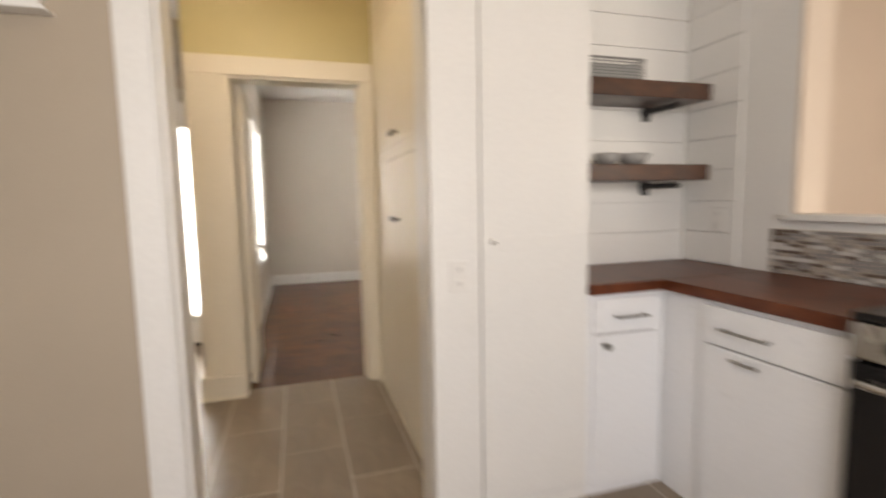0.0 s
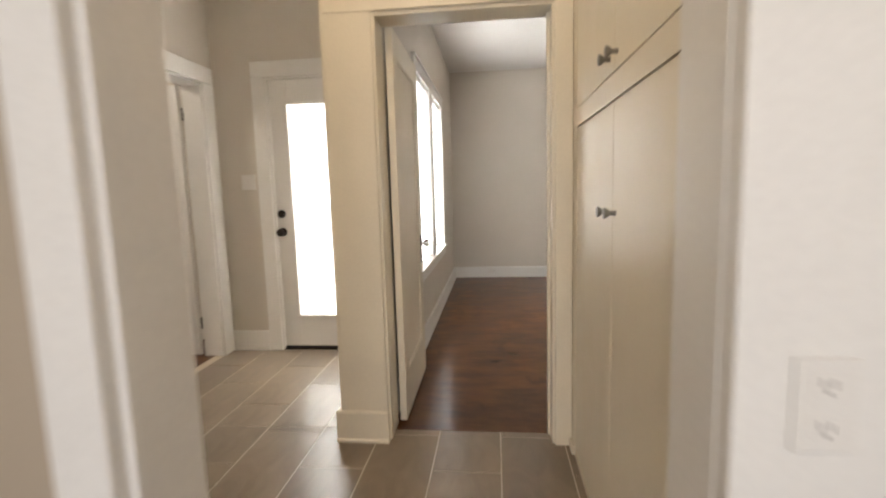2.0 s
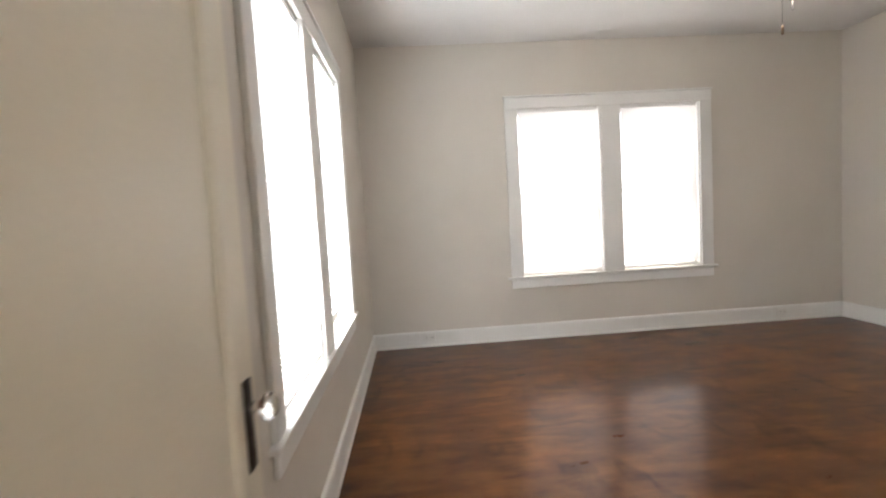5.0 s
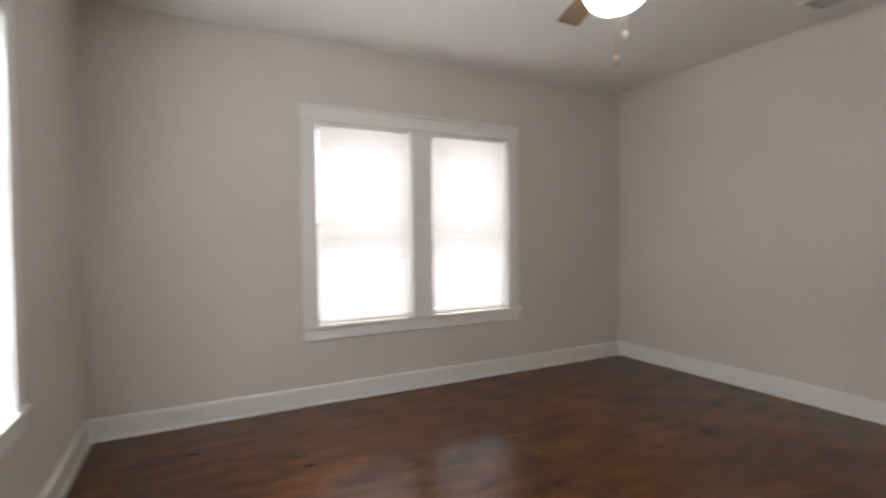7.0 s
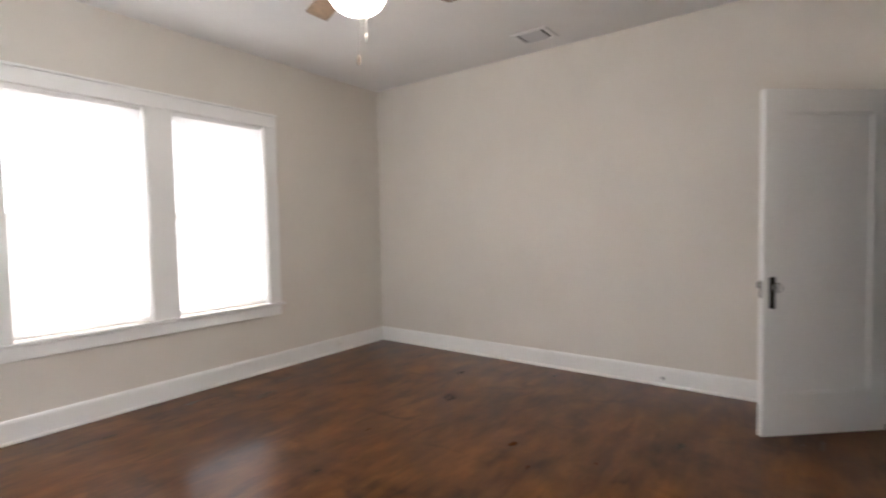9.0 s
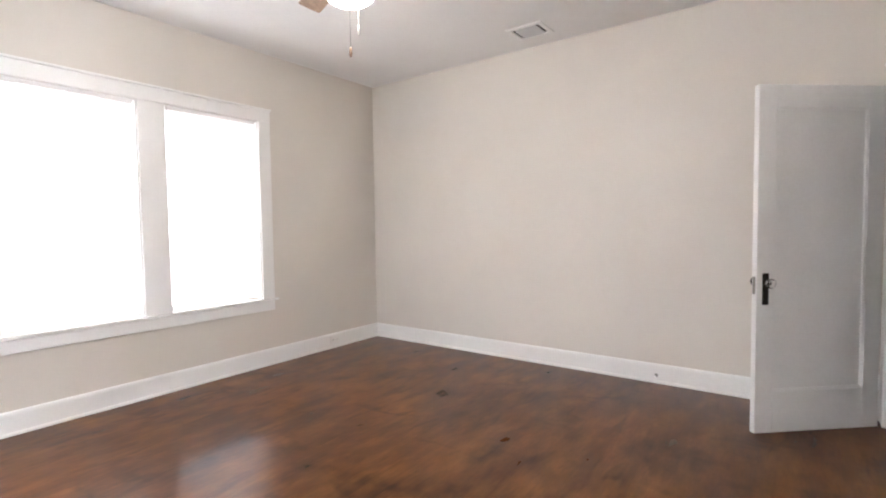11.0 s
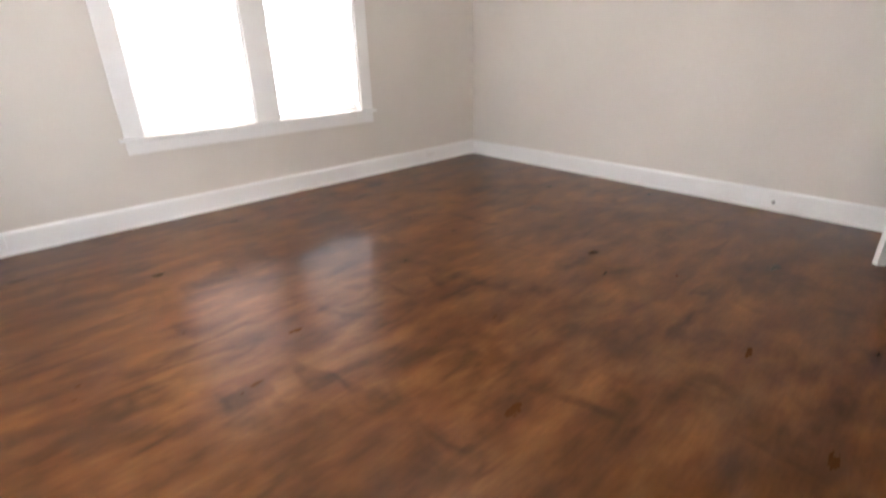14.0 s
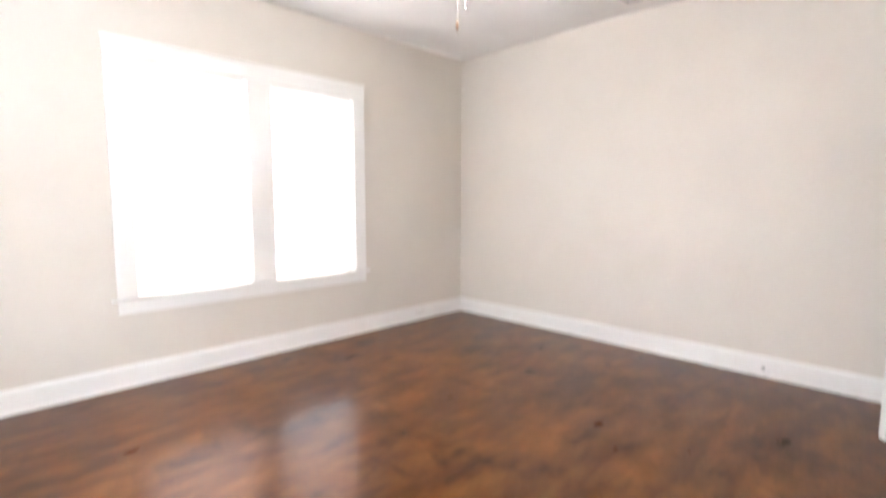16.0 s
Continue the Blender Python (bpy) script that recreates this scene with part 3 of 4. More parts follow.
def back_door():
    ob = thing("door_3", -1.110, 1.255, 0.012, 0, "white back door with a full frosted glass light, closed", "door", kind="structure")
    w, h, t = 0.862, 2.062, 0.044
    g0, g1, h0, h1 = 0.144, 0.706, 0.262, 1.880
    part("stile", blk(0, g0, 0, t, 0, h, 0.002), M_TRIM, ob)
    part("stile", blk(g1, w, 0, t, 0, h, 0.002), M_TRIM, ob)
    part("top_rail", blk(g0, g1, 0, t, h1, h, 0.002), M_TRIM, ob)
    part("bottom_rail", blk(g0, g1, 0, t, 0, h0, 0.002), M_TRIM, ob)
    for a0, a1, b0, b1 in ((g0 - 0.025, g1 + 0.025, h1 - 0.004, h1 + 0.026), (g0 - 0.025, g1 + 0.025, h0 - 0.026, h0 + 0.004), (g0 - 0.026, g0 + 0.004, h0 + 0.004, h1 - 0.004), (g1 - 0.004, g1 + 0.026, h0 + 0.004, h1 - 0.004)):
        part("glass_bead", blk(a0, a1, -0.012, -0.001, b0, b1, 0.004), M_TRIM, ob)
    part("pane", blk(g0, g1, 0.016, 0.026, h0, h1), M_FROST, ob, "bright frosted glass pane")
    rot = Matrix.Rotation(radians(90), 4, "X")
    part("deadbolt", lathe([(0, 0), (0.031, 0), (0.031, 0.01), (0.024, 0.02), (0, 0.021)], 20, Matrix.Translation((0.046, 0, 1.063)) @ rot), M_BLACK, ob, "dark bronze deadbolt")
    part("knob", lathe([(0, 0), (0.033, 0), (0.033, 0.008), (0.013, 0.014), (0.013, 0.034), (0.026, 0.042), (0.029, 0.056), (0.02, 0.066), (0, 0.068)], 20, Matrix.Translation((0.046, 0, 0.923)) @ rot, ), M_BLACK, ob, "dark bronze door knob", True)
    part("sweep", blk(0.002, w - 0.002, -0.006, 0.02, -0.011, 0.014), M_IRON, ob, "black rubber door sweep")
    return ob


back_door()
solid("threshold", blk(-1.118, -0.24, 1.232, 1.33, 0.0, 0.012, 0.003), M_BLACK, "dark metal threshold under the back door", "threshold", kind="structure")


def french_door():
    ob = thing("door_4", -1.715, 1.062, 0.01, 166.7, "white french door with fifteen glass panes, standing open", "door", kind="structure")
    w, h, t = 0.765, 2.025, 0.036
    g0, g1, h0, h1 = 0.110, 0.655, 0.215, 1.920
    part("stile", blk(0, g0, -t, 0, 0, h, 0.002), M_TRIM, ob)
    part("stile", blk(g1, w, -t, 0, 0, h, 0.002), M_TRIM, ob)
    part("top_rail", blk(g0, g1, -t, 0, h1, h, 0.002), M_TRIM, ob)
    part("bottom_rail", blk(g0, g1, -t, 0, 0, h0, 0.002), M_TRIM, ob)
    nx, nz, b = 3, 5, 0.011
    pw, ph = (g1 - g0) / nx, (h1 - h0) / nz
    for i in range(1, nx):
        part("muntin", blk(g0 + i * pw - b, g0 + i * pw + b, -t + 0.005, -0.005, h0, h1, 0.004), M_TRIM, ob)
    for j in range(1, nz):
        part("muntin", blk(g0, g1, -t + 0.003, -0.003, h0 + j * ph - b, h0 + j * ph + b, 0.004), M_TRIM, ob)
    for i in range(nx):
        for j in range(nz):
            p = part("pane", blk(g0 + i * pw + b - 0.003, g0 + (i + 1) * pw - b + 0.003, -t / 2 - 0.0015, -t / 2 + 0.0015, h0 + j * ph + b - 0.003, h0 + (j + 1) * ph - b + 0.003), M_GLASS, ob)
            p.visible_shadow = False
    for f, s in ((-t, 1), (0, -1)):
        pl = part("lock_plate", blk(w - 0.075, w - 0.035, f, f - s * 0.005, 0.79, 0.96, 0.002), M_BLACK, ob, "dark bronze lock plate")
        kn = lathe([(0, 0), (0.011, 0), (0.010, 0.022), (0.024, 0.034), (0.027, 0.046), (0.02, 0.056), (0, 0.058)], 14, Matrix.Translation((w - 0.055, f, 0.90)) @ Matrix.Rotation(radians(90 * s), 4, "X"))
        part("knob", kn, M_BLACK, pl, smooth=True)
    for hz in (0.2, h - 0.25):
        part("hinge", lathe([(0, 0), (0.007, 0), (0.007, 0.09), (0, 0.09)], 10, Matrix.Translation((-0.006, -t, hz))), M_BLACK, ob)


french_door()

# ---- ceiling fan ----


def ceiling_fan():
    ob = thing("ceiling_fan", 2.355, 2.23, CEIL, 0, "white ceiling fan with light wood blades and a lit opal bowl", "ceiling fan")
    part("canopy", lathe([(0, 0), (0.075, 0), (0.07, -0.03), (0.03, -0.055), (0, -0.055)], 28), M_WHITEPL, ob, smooth=True)
    part("downrod", lathe([(0, -0.05), (0.013, -0.05), (0.013, -0.14), (0, -0.14)], 14), M_WHITEPL, ob, smooth=True)
    part("motor_housing", lathe([(0, -0.13), (0.05, -0.13), (0.11, -0.15), (0.125, -0.18), (0.125, -0.235), (0.10, -0.265), (0, -0.27)], 32), M_WHITEPL, ob, smooth=True)
    part("light_fitter", lathe([(0, -0.265), (0.06, -0.268), (0.065, -0.30), (0.12, -0.325), (0.124, -0.345), (0, -0.345)], 32), M_WHITEPL, ob, smooth=True)
    part("globe", lathe([(0.118, -0.346)] + [(0.137 * math.cos(radians(a)) ** 0.62, -0.382 - 0.104 * math.sin(radians(a)) ** 1.15) for a in range(0, 90, 9)] + [(0, -0.486)], 40), M_GLOBE, ob, "lit opal glass bowl", True)
    for k in range(4):
        a = radians(70 + 90 * k)
        m = Matrix.Rotation(a, 4, "Z") @ Matrix.Translation((0, 0, -0.285)) @ Matrix.Rotation(radians(12), 4, "X")
        bm = bmesh.new()
        out = [(0.16, -0.045), (0.20, -0.055), (0.40, -0.062), (0.572, -0.064), (0.578, -0.058), (0.580, 0), (0.578, 0.058), (0.572, 0.064), (0.40, 0.062), (0.20, 0.055), (0.16, 0.045)]
        lo = [bm.verts.new((x, y, -0.004)) for x, y in out]
        hi = [bm.verts.new((x, y, 0.004)) for x, y in out]
        bm.faces.new(lo[::-1])
        bm.faces.new(hi)
        for i in range(len(out)):
            j = (i + 1) % len(out)
            bm.faces.new((lo[i], lo[j], hi[j], hi[i]))
        bmesh.ops.transform(bm, matrix=m, verts=bm.verts)
        bl = part("blade", bm, M_BLADE, ob, "light wood fan blade")
        part("blade_iron", block(bmesh.new(), 0.10, 0.22, -0.018, 0.018, -0.012, -0.005, 0.002, m), M_WHITEPL, bl)
    for dx, dy, end in ((0.0, -0.0, -0.72), (0.055, 0.0, -0.60)):
        c = part("pull_chain", lathe([(0, end + 0.03), (0.0014, end + 0.03), (0.0014, -0.485 if dx == 0 else -0.34), (0, -0.48 if dx == 0 else -0.34)], 8, Matrix.Translation((dx, dy, 0))), M_NICKEL, ob)
        r = 0.0075 if dx == 0 else 0.004
        part("pull_knob", lathe([(0, end - 0.012), (r * 0.8, end - 0.01), (r, end + 0.012), (r * 0.7, end + 0.034), (0, end + 0.036)], 12, Matrix.Translation((dx, dy, 0))), M_BLADE if dx == 0 else M_NICKEL, c, smooth=True)


ceiling_fan()


# a ceiling lamp added out of view to brighten a room
def fill_lamp(x, y, r, glow, label):
    ob = thing("added_ceiling_lamp", x, y, CEIL, 0, label, "ceiling lamp")
    part("base", lathe([(0, 0), (r, 0), (r, -0.02), (0, -0.02)], 28), M_NICKEL, ob)
    part("diffuser", lathe([(r * 0.97, -0.02), (r * 0.93, -0.05), (r * 0.7, -0.082), (r * 0.35, -0.098), (0, -0.102)], 28), glow, ob, "glowing diffuser of the added lamp", True)


# unseen lamp, added for the warm light in the hall
fill_lamp(0.12, -1.15, 0.15, M_WARM, "added flush lamp for warm light in the hall")
# unseen lamps, added to brighten the side room and warm the kitchen
fill_lamp(-2.9, 0.2, 0.17, M_SIDE, "added flush lamp to brighten the side room")
fill_lamp(0.6, -3.3, 0.17, M_WARM2, "added flush lamp for warm light in the kitchen")


def ceiling_vent():
    ob = thing("ceiling_vent", 4.29, 2.235, CEIL, 0, "white metal air vent with angled slats in the ceiling", "air vent")
    # dark sheet for the shade behind the slats
    part("shade_sheet", blk(-0.105, 0.105, -0.125, 0.125, -0.003, 0.0), M_DARKGAP, ob)
    for x0, x1, y0, y1 in ((-0.13, 0.13, -0.15, -0.115), (-0.13, 0.13, 0.115, 0.15), (-0.13, -0.095, -0.115, 0.115), (0.095, 0.13, -0.115, 0.115)):
        part("frame", blk(x0, x1, y0, y1, -0.014, -0.001, 0.003), M_TRIM, ob)
    for i in range(6):
        u = -0.075 + i * 0.030
        part("slat", block(bmesh.new(), -0.012, 0.012, -0.090, 0.090, -0.001, 0.001, 0, Matrix.Translation((u, 0, -0.011)) @ Matrix.Rotation(radians(32), 4, "Y")), M_LOUVRE, ob)


ceiling_vent()


def outlet(x, y, z, rz, label, switch=False, flat=False):
    """A cover plate on a wall; it faces local -y."""
    ob = thing("switch_plate" if switch else "wall_outlet", x, y, z, rz, label, "light switch" if switch else "outlet")
    w, h = (0.112, 0.114) if switch else (0.072, 0.116)
    if flat:
        w, h = h, w
    part("cover_plate", blk(-w / 2, w / 2, -0.006, 0, -h / 2, h / 2, 0.003), M_WHITEPL, ob)
    if switch:
        for u in (-0.024, 0.024):
            part("toggle", blk(u - 0.005, u + 0.005, -0.018, -0.006, -0.011, 0.011, 0.002), M_WHITEPL, ob)
    else:
        for v in (-0.026, 0.026):
            c = (v, 0) if flat else (0, v)
            s = part("socket", blk(c[0] - 0.017, c[0] + 0.017, -0.0085, -0.006, c[1] - 0.014, c[1] + 0.014, 0.001), M_WHITEPL, ob)
            for u in (-0.006, 0.006):
                part("slot", blk(c[0] + u - 0.0012, c[0] + u + 0.0012, -0.009, -0.0085, c[1] - 0.003, c[1] + 0.008), M_SLOT, s)
            part("ground_hole", blk(c[0] - 0.002, c[0] + 0.002, -0.009, -0.0085, c[1] - 0.011, c[1] - 0.006), M_SLOT, s)
    return ob


outlet(0.522, 4.303, 0.092, 0, "white flat outlet set in the baseboard", flat=True)
outlet(4.0, 4.303, 0.088, 0, "white flat outlet set in the baseboard", flat=True)
outlet(-1.300, 1.23, 1.325, 0, "white double light switch beside the back door", switch=True)
stop = thing("door_stop", 4.623, 1.352, 0.062, 0, "small spring door stop on the baseboard", "door stop")
part("spring", lathe([(0, 0), (0.013, 0), (0.013, 0.006), (0.006, 0.010), (0.005, 0.05), (0, 0.05)], 12, Matrix.Rotation(radians(-90), 4, "Y")), M_NICKEL, stop)
part("bumper", lathe([(0, 0.05), (0.009, 0.05), (0.009, 0.065), (0, 0.067)], 12, Matrix.Rotation(radians(-90), 4, "Y")), M_WHITEPL, stop)

# ---- built-in cupboards between hall and kitchen ----


def pull_knob(parent, x, y, z, m_rot, material=None):
    part("knob", lathe([(0, 0), (0.008, 0), (0.0065, 0.016), (0.012, 0.022), (0.0165, 0.03), (0.0165, 0.034), (0, 0.036)], 8, Matrix.Translation((x, y, z)) @ m_rot), material or M_NICKEL, parent, "faceted grey metal knob")


def hall_cupboard():
    ob = thing("linen_cupboard", 0.92, -0.90, 0, 0, "cream painted built-in hall cupboard with flush doors and grey knobs", "cupboard")
    f = 0.0
    y0, y1 = -0.64, 0.797
    part("body", blk(f + 0.022, 0.50, y0, y1, 0, CEIL - 0.002), M_HALL, ob)
    meet = 0.07
    lo, hi = -0.56, 0.71
    # face frame round the doors
    part("face_frame", blk(f, f + 0.02, y0, lo - 0.002, 0.002, CEIL - 0.002, 0.002), M_HALL, ob)
    part("face_frame", blk(f, f + 0.02, hi + 0.002, y1, 0.002, CEIL - 0.002, 0.002), M_HALL, ob)
    part("face_rail", blk(f, f + 0.02, lo - 0.001, hi + 0.001, 1.470, 1.545, 0.001), M_HALL, ob)
    part("face_rail", blk(f, f + 0.02, lo - 0.001, hi + 0.001, 2.25, CEIL - 0.002, 0.001), M_HALL, ob)
    part("plinth", blk(f + 0.004, f + 0.02, lo - 0.001, hi + 0.001, 0.0, 0.06), M_HALL, ob)
    # dark strip that puts shade into the gaps between the doors
    part("gap_shade", blk(f + 0.019, f + 0.0225, lo - 0.002, hi + 0.002, 0.06, 2.25), M_DARKGAP, ob)
    turn = Matrix.Rotation(radians(-90), 4, "Y")
    for z0, z1, kz in ((0.062, 1.467, 1.142), (1.548, 2.247, 1.595)):
        for a, b, ky in ((lo, meet - 0.0015, meet - 0.042), (meet + 0.0015, hi, meet + 0.05)):
            d = part("door", blk(f + 0.001, f + 0.018, a + 0.001, b - 0.001, z0 + 0.002, z1 - 0.002, 0.002), M_HALL, ob)
            pull_knob(d, f, ky, kz, turn)
    return ob


hall_cupboard()
solid("trim", blk(0.903, 0.919, -0.20, -0.122, 0.002, 0.045, 0.003), M_HALL, "small cream painted plinth block at the cupboard foot", "trim", kind="structure")


def pantry():
    ob = thing("pantry_cupboard", 1.17, -1.70, 0, 0, "tall white painted pantry cupboard with a knob and latch", "cupboard")
    x0, x1 = -0.322, 0.318
    g = -0.135
    part("side_stile", blk(x0, g - 0.003, -0.04, 0, 0.001, CEIL - 0.002, 0.003), M_TRIM, ob)
    part("top_rail", blk(g - 0.002, x1, -0.038, 0, 2.12, CEIL - 0.002, 0.003), M_TRIM, ob)
    part("plinth", blk(g - 0.002, x1, -0.038, 0, 0.001, 0.06, 0.003), M_TRIM, ob)
    # dark strip in place of shade between stile and door
    part("gap_shade", blk(g - 0.003, g + 0.006, -0.012, -0.002, 0.06, 2.12), M_DARKGAP, ob)
    d = part("door", blk(g + 0.003, x1, -0.040, -0.004, 0.064, 2.116, 0.004), M_TRIM, ob)
    part("lip", blk(g + 0.075, x1 - 0.02, -0.043, -0.040, 1.046, 1.10, 0.0012), M_TRIM, d)
    rot = Matrix.Rotation(radians(90), 4, "X")
    kn = part("knob", lathe([(0, 0), (0.013, 0), (0.012, 0.006), (0.008, 0.009), (0.011, 0.016), (0.009, 0.021), (0, 0.021)], 16, Matrix.Translation((g + 0.048, -0.040, 1.083)) @ rot), M_WHITEPL, d, "small white knob", True)
    part("latch", blk(g + 0.0445, g + 0.0515, -0.0635, -0.060, 1.079, 1.087, 0.001), M_SLOT, kn)
    return ob


pantry()
outlet(0.947, -1.741, 0.963, 0, "white wall outlet on the cupboard stile")


# a thin flat panel on the wall, not a storage cabinet
def wall_panel():
    ob = thing("wall_panel", -0.665, -1.70, 1.772, 0, "off-white flat panel mounted on the beige wall", "cabinet")
    part("body", blk(-0.45, 0.42, -0.05, 0, 0.012, 0.75, 0.003), M_TRIM, ob)
    part("bottom_board", blk(-0.46, 0.435, -0.062, 0, 0, 0.012, 0.003), M_TRIM, ob)


wall_panel()

# ---- kitchen corner ----
CX, CY = 1.86, -1.735


def bar_pull(parent, x0, x1, y, z, m=None, depth=0.028):
    bm = blk(x0, x1, y - depth, y - depth + 0.009, z - 0.005, z + 0.005, 0.002)
    for u in (x0 + 0.012, x1 - 0.012):
        block(bm, u - 0.004, u + 0.004, y - depth + 0.008, y, z - 0.004, z + 0.004)
    part("handle", bm, M_NICKEL, parent, "dark grey bar handle")


def base_cabinet(name, x, y, rz, w, h, depth, pulls, label):
    """A base unit seen from local -y: a drawer over a door, flush with a plain frame."""
    ob = thing(name, x, y, 0, rz, label, "cabinet", "white kitchen base cabinets")
    part("body", blk(0, w, 0.02, depth, 0, h), M_CAB, ob)
    part("face_frame", blk(0, w, 0.004, 0.0215, 0.0, h, 0.001), M_CAB, ob)
    # grey strip stands in for the shade round drawer and door
    part("gap_shade", blk(pulls["a"] + 0.004, pulls["b"] - 0.004, 0.0025, 0.0052, 0.05, h - 0.02), M_GREYGAP, ob)
    dr = part("drawer_front", blk(pulls["a"], pulls["b"], -0.014, 0.004, 0.690, h - 0.018, 0.004), M_CAB, ob)
    bar_pull(dr, *pulls["drawer"], -0.014, 0.757)
    d = part("door", blk(pulls["a"], pulls["b"], -0.014, 0.004, 0.045, 0.683, 0.004), M_CAB, ob)
    if pulls["door"]:
        bar_pull(d, *pulls["door"], -0.014, 0.655, depth=0.02)
    else:
        pull_knob(d, pulls["a"] + 0.045, -0.014, 0.645, Matrix.Rotation(radians(90), 4, "X"))
    return ob


base_cabinet("base_cabinet", 1.492, CY, 0, CX - 1.494, 0.850, 0.47, {"a": 0.02, "b": 0.325, "drawer": (0.11, 0.265), "door": None}, "white base cabinet with a drawer, under the dark worktop")
base_cabinet("base_cabinet", CX, CY + 0.02, -90, 0.755, 0.850, 0.535, {"a": 0.24, "b": 0.74, "drawer": (0.33, 0.515), "door": (0.375, 0.475)}, "white base cabinet with a wide drawer, beside the stove")
worktop = thing("worktop", 1.835, -1.762, 0.852, 0, "dark red-brown stained wooden worktop over white cabinets", "worktop")
part("slab", blk(1.492 - 1.835, 2.398 - 1.835, 0.0, 0.500, 0, 0.043, 0.004), M_TOP, worktop)
part("slab", blk(0.0, 2.398 - 1.835, -0.713, -0.0005, 0, 0.043, 0.004), M_TOP, worktop)


def stove():
    ob = thing("stove", 1.80, -2.48, 0, -90, "black and steel range beside the worktop", "stove")
    part("body", blk(0, 0.76, 0.03, 0.59, 0.0, 0.90, 0.004), M_STOVE, ob)
    part("cooktop", blk(-0.002, 0.762, 0.0, 0.59, 0.901, 0.925, 0.005), M_STOVE, ob)
    part("control_panel", blk(0.005, 0.755, -0.005, 0.03, 0.80, 0.898, 0.006), M_STEEL, ob)
    for i in range(4):
        part("control_knob", lathe([(0, 0), (0.022, 0), (0.019, 0.025), (0, 0.026)], 16, Matrix.Translation((0.12 + i * 0.17, -0.005, 0.85)) @ Matrix.Rotation(radians(90), 4, "X")), M_STOVE, ob)
    d = part("oven_door", blk(0.005, 0.755, 0.0, 0.03, 0.18, 0.79, 0.006), M_STOVE, ob)
    bm = lathe([(0, 0), (0.011, 0), (0.011, 0.66), (0, 0.66)], 12, Matrix.Translation((0.05, -0.04, 0.745)) @ Matrix.Rotation(radians(90), 4, "Y"))
    for u in (0.08, 0.68):
        block(bm, u - 0.008, u + 0.008, -0.04, 0.002, 0.737, 0.753)
    part("oven_handle", bm, M_STEEL, d, "steel oven handle")
    part("drawer", blk(0.005, 0.755, 0.0, 0.03, 0.05, 0.172, 0.006), M_STOVE, ob)


stove()
pt = thing("pass_through", 0, 0, 0, 0, "white trimmed pass-through opening over the worktop", "opening", kind="structure")
part("sill", blk(2.36, 2.57, -3.34, -1.835, 1.125, 1.152, 0.004), M_TRIM, pt)
part("lining", blk(2.395, 2.555, -1.877, -1.859, 1.153, 2.2, 0.002), M_PEACH, pt)
part("lining", blk(2.395, 2.555, -3.30, -3.283, 1.153, 2.2, 0.002), M_PEACH, pt)

for nm, z0, z1, lab in (("wall_shelf", 1.683, 1.757, "dark stained wooden shelf on black iron brackets, with a wire basket"), ("wall_shelf", 1.311, 1.384, "dark stained wooden shelf on black iron brackets, with small bowls")):
    s = thing(nm, 1.49, -1.262, z0, 0, lab, "shelf", "dark shelves in the kitchen corner")
    part("board", blk(0.004, 0.803, -0.262, -0.012, 0, z1 - z0, 0.004), M_SHELF, s)
    for u in (0.10, 0.63):
        bm = lathe([(0, 0), (0.024, 0), (0.024, 0.030), (0.0135, 0.036), (0.0135, 0.235), (0.011, 0.242), (0, 0.243)], 14, Matrix.Translation((u, -0.012, -0.024)) @ Matrix.Rotation(radians(90), 4, "X"))
        block(bm, u - 0.015, u + 0.015, -0.040, -0.012, -0.068, -0.03, 0.004)
        part("bracket", bm, M_IRON, s, "black iron bracket")


def wire_basket():
    ob = thing("wire_basket", 1.745, -1.43, 1.7575, 0, "low grey wire basket on the shelf", "basket")
    w, d, h = 0.34, 0.17, 0.085
    def ring(z, r):
        bm = bmesh.new()
        for x0, x1, y0, y1 in ((-w / 2, w / 2, -d / 2 - r, -d / 2 + r), (-w / 2, w / 2, d / 2 - r, d / 2 + r), (-w / 2 - r, -w / 2 + r, -d / 2, d / 2), (w / 2 - r, w / 2 + r, -d / 2, d / 2)):
            block(bm, x0, x1, y0, y1, z - r, z + r)
        return bm
    part("rim", ring(h, 0.004), M_WIRE, ob)
    for k in range(6):
        part("hoop", ring(0.003 + k * 0.0135, 0.0018), M_WIRE, ob)
    for k in range(15):
        u = -w / 2 + k * w / 14
        for v in (-d / 2, d / 2):
            part("upright", blk(u - 0.0014, u + 0.0014, v - 0.0014, v + 0.0014, 0, h), M_WIRE, ob)
    part("liner", blk(-w / 2 + 0.006, w / 2 - 0.006, -d / 2 + 0.006, d / 2 - 0.006, 0.004, 0.062, 0.01), paint("grey_cloth", (0.40, 0.40, 0.39), 0.9, 0.25, 0.8, 40), ob, "grey cloth filling")


wire_basket()
for x, r in ((1.785, 0.062), (1.925, 0.075)):
    b = lathe([(0, 0.003), (r * 0.5, 0.003), (r * 0.78, 0.022), (r, 0.055), (r - 0.004, 0.055), (r * 0.74, 0.026), (r * 0.46, 0.009), (0, 0.008)], 28, Matrix.Translation((x, -1.44, 1.3815)))
    solid("small_bowl", b, M_BOWL, "small pale glazed bowl on the shelf", "bowl", "bowls on the shelf", smooth=True)

# ---- floor tiles, shiplap, mosaic ----
solid("subfloor", blk(-3.0, 2.55, -4.9, 1.35, -0.1, -0.0018), M_GROUT, "pale grout bed under the floor tiles", "floor", kind="structure")
tiled = thing("floor_tiles", 0, 0, 0, 0, "taupe porcelain plank tiles with pale grout, laid in half bond", "floor", kind="structure")
TW, TL = 0.305, 0.6125


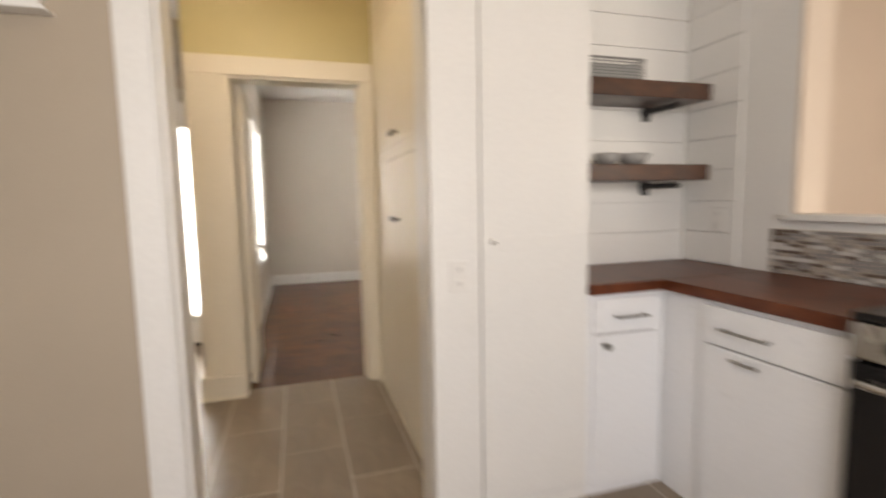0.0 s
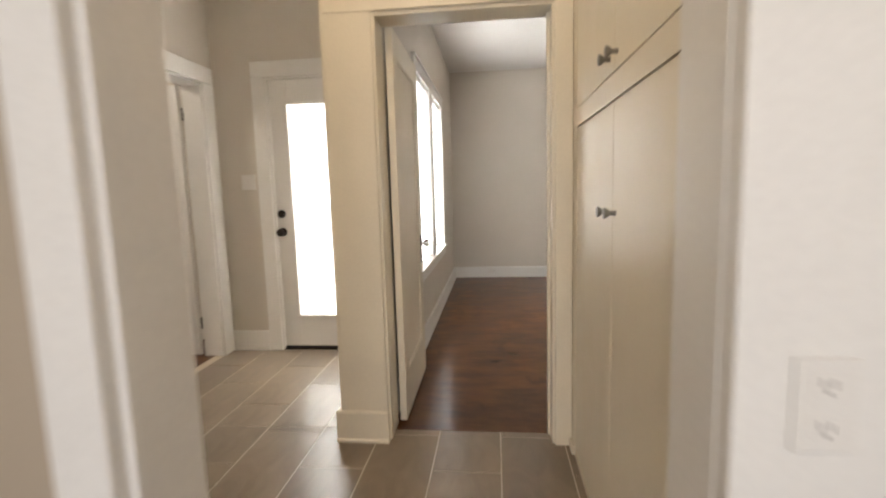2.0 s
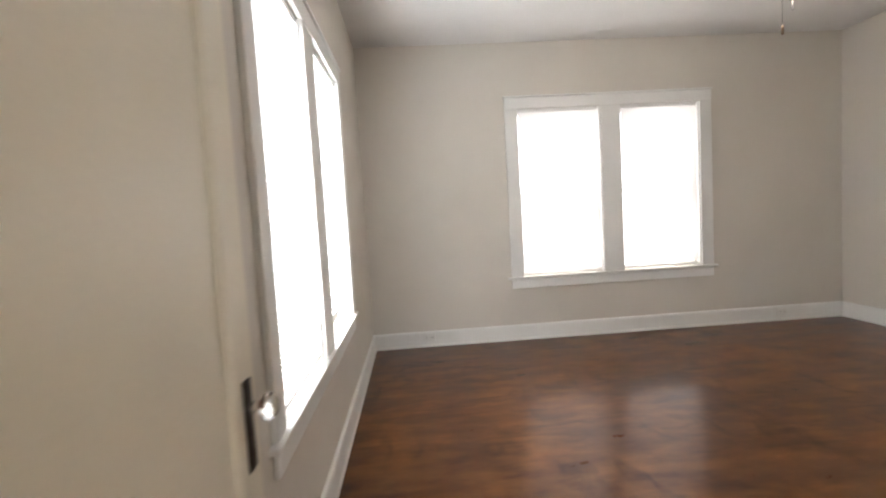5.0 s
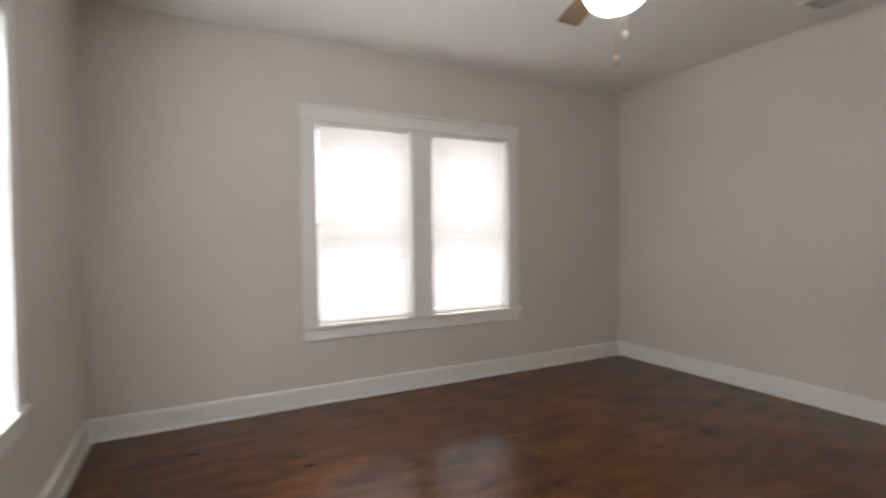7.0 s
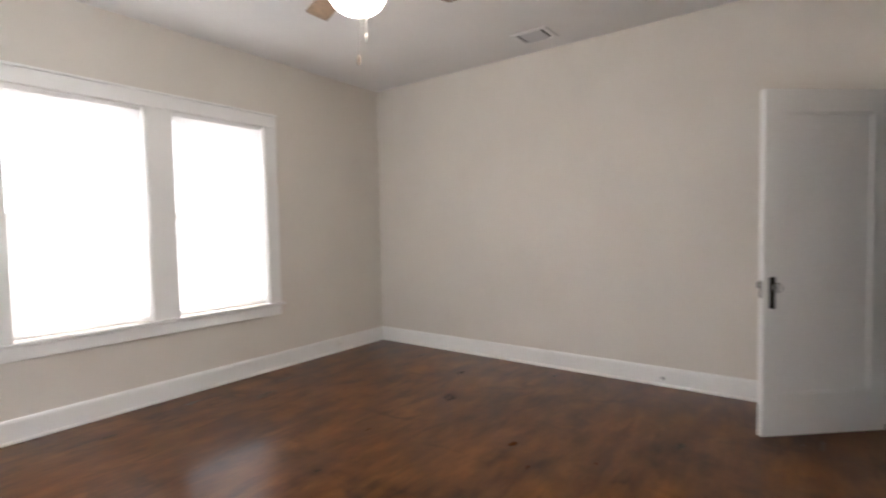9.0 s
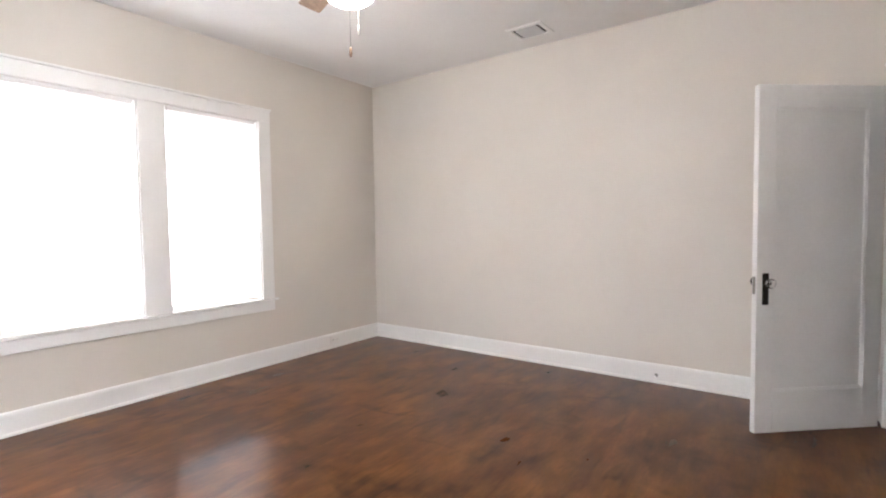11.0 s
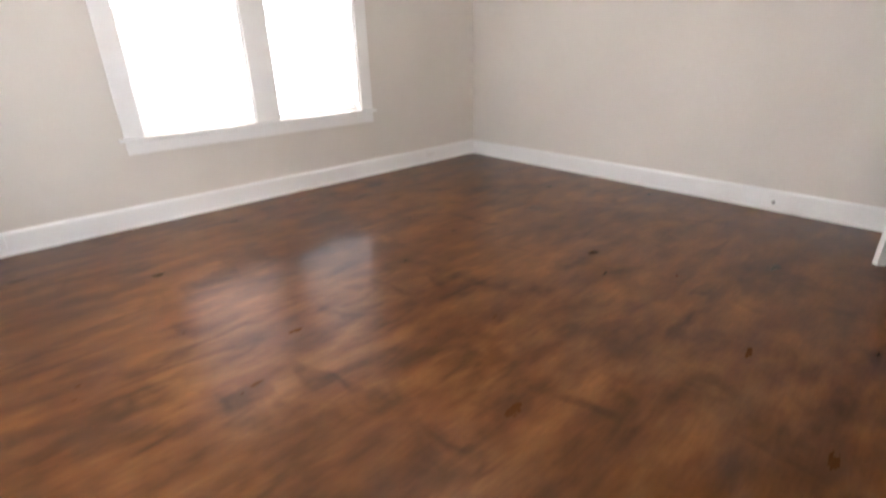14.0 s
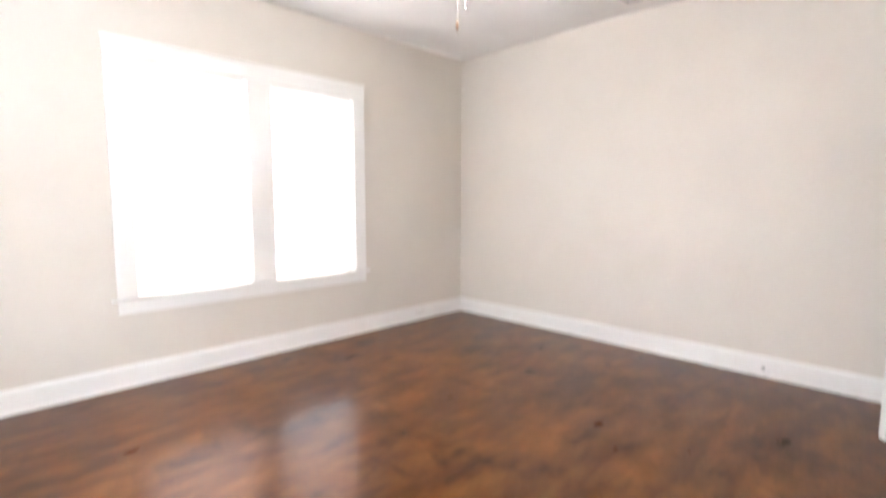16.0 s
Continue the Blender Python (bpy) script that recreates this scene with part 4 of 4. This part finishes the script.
def tile_mesh(w, l):
    bm = blk(0.0025, w - 0.0025, 0.0025, l - 0.0025, -0.012, 0.0)
    bmesh.ops.bevel(bm, geom=[e for e in bm.edges if all(v.co.z > -0.001 for v in e.verts)], offset=0.0015, segments=1, affect="EDGES")
    return mesh_of("tile", bm, M_TILE)


full_tile = tile_mesh(TW, TL)
cut_tiles = {}


def lay(x0, x1, y0, y1):
    i0, i1 = math.floor((x0 - 0.277) / TW), math.ceil((x1 - 0.277) / TW)
    for i in range(i0, i1):
        ox = 0.277 + i * TW
        off = -0.355 + (TL / 2 if i % 2 else 0)
        for j in range(math.floor((y0 - off) / TL), math.ceil((y1 - off) / TL)):
            oy = off + j * TL
            a, b, c, d = max(ox, x0), min(ox + TW, x1), max(oy, y0), min(oy + TL, y1)
            if b - a < 0.02 or d - c < 0.02:
                continue
            if b - a > TW - 1e-4 and d - c > TL - 1e-4:
                me = full_tile
            else:
                key = (round(b - a, 3), round(d - c, 3))
                me = cut_tiles[key] = cut_tiles.get(key) or tile_mesh(*key)
            part("tile", me, None, tiled).location = (a, c, random.uniform(-0.0006, 0.0006))


lay(-1.53, 0.92, -1.62, 0.0)
lay(-1.53, -0.205, 0.0, 1.23)
lay(-3.0, 2.40, -4.75, -1.62)


def shiplap(owner, axis, fixed, out, a0, a1, z0, z1):
    step = 0.154
    z = z0
    while z < z1 - 0.02:
        t = min(z + step, z1)
        d = random.uniform(-0.0006, 0.0006)
        if axis == "x":
            bm = blk(a0, a1, fixed, fixed + out * (0.012 + d), z + 0.0015, t - 0.0015, 0.001)
        else:
            bm = blk(fixed, fixed + out * (0.012 + d), a0, a1, z + 0.0015, t - 0.0015, 0.001)
        part("board", bm, M_TRIM, owner)
        z = t


back_wall = bpy.data.objects["wall_kitchen_back"]
east_wall = bpy.data.objects["wall_kitchen_east"]
shiplap(back_wall, "x", -1.26, -1, 1.492, 2.386, 0.90, CEIL - 0.02)
shiplap(east_wall, "y", 2.40, -1, -1.60, -1.273, 0.90, CEIL - 0.02)
outlet(2.386, -1.50, 1.12, -90, "white wall outlet on the shiplap boards")

splash = thing("backsplash", 2.40, -1.775, 0.897, 0, "mosaic backsplash of thin grey, white and brown glass strips", "backsplash")
part("grout_bed", blk(-0.006, 0, -1.5, 0, 0, 0.19), M_GROUT, splash)
row_h = 0.0145
strip_sizes = (0.03, 0.05, 0.07)
strips = {(s, k): mesh_of("mosaic_tile", blk(-0.010, -0.004, -s + 0.001, -0.001, 0.0008, row_h - 0.0008), M_MOS[k]) for s in strip_sizes for k in range(4)}
joined = [bmesh.new() for _ in range(4)]
count = 0
for r in range(13):
    y = -0.001 + random.uniform(0, 0.0)
    while y > -1.45:
        s, k = random.choice(strip_sizes), random.choice((0, 1, 1, 2, 3))
        if y > -0.85 and count < 290:
            part("mosaic_tile", strips[(s, k)], None, splash).location = (random.uniform(-0.001, 0.0005), y, r * row_h)
            count += 1
        else:
            block(joined[k], -0.010, -0.004, y - s + 0.001, y - 0.001, r * row_h + 0.0008, (r + 1) * row_h - 0.0008)
        y -= s
for k, bm in enumerate(joined):
    tagged(part("mosaic_rest", bm, M_MOS[k], splash), kind="stuff")
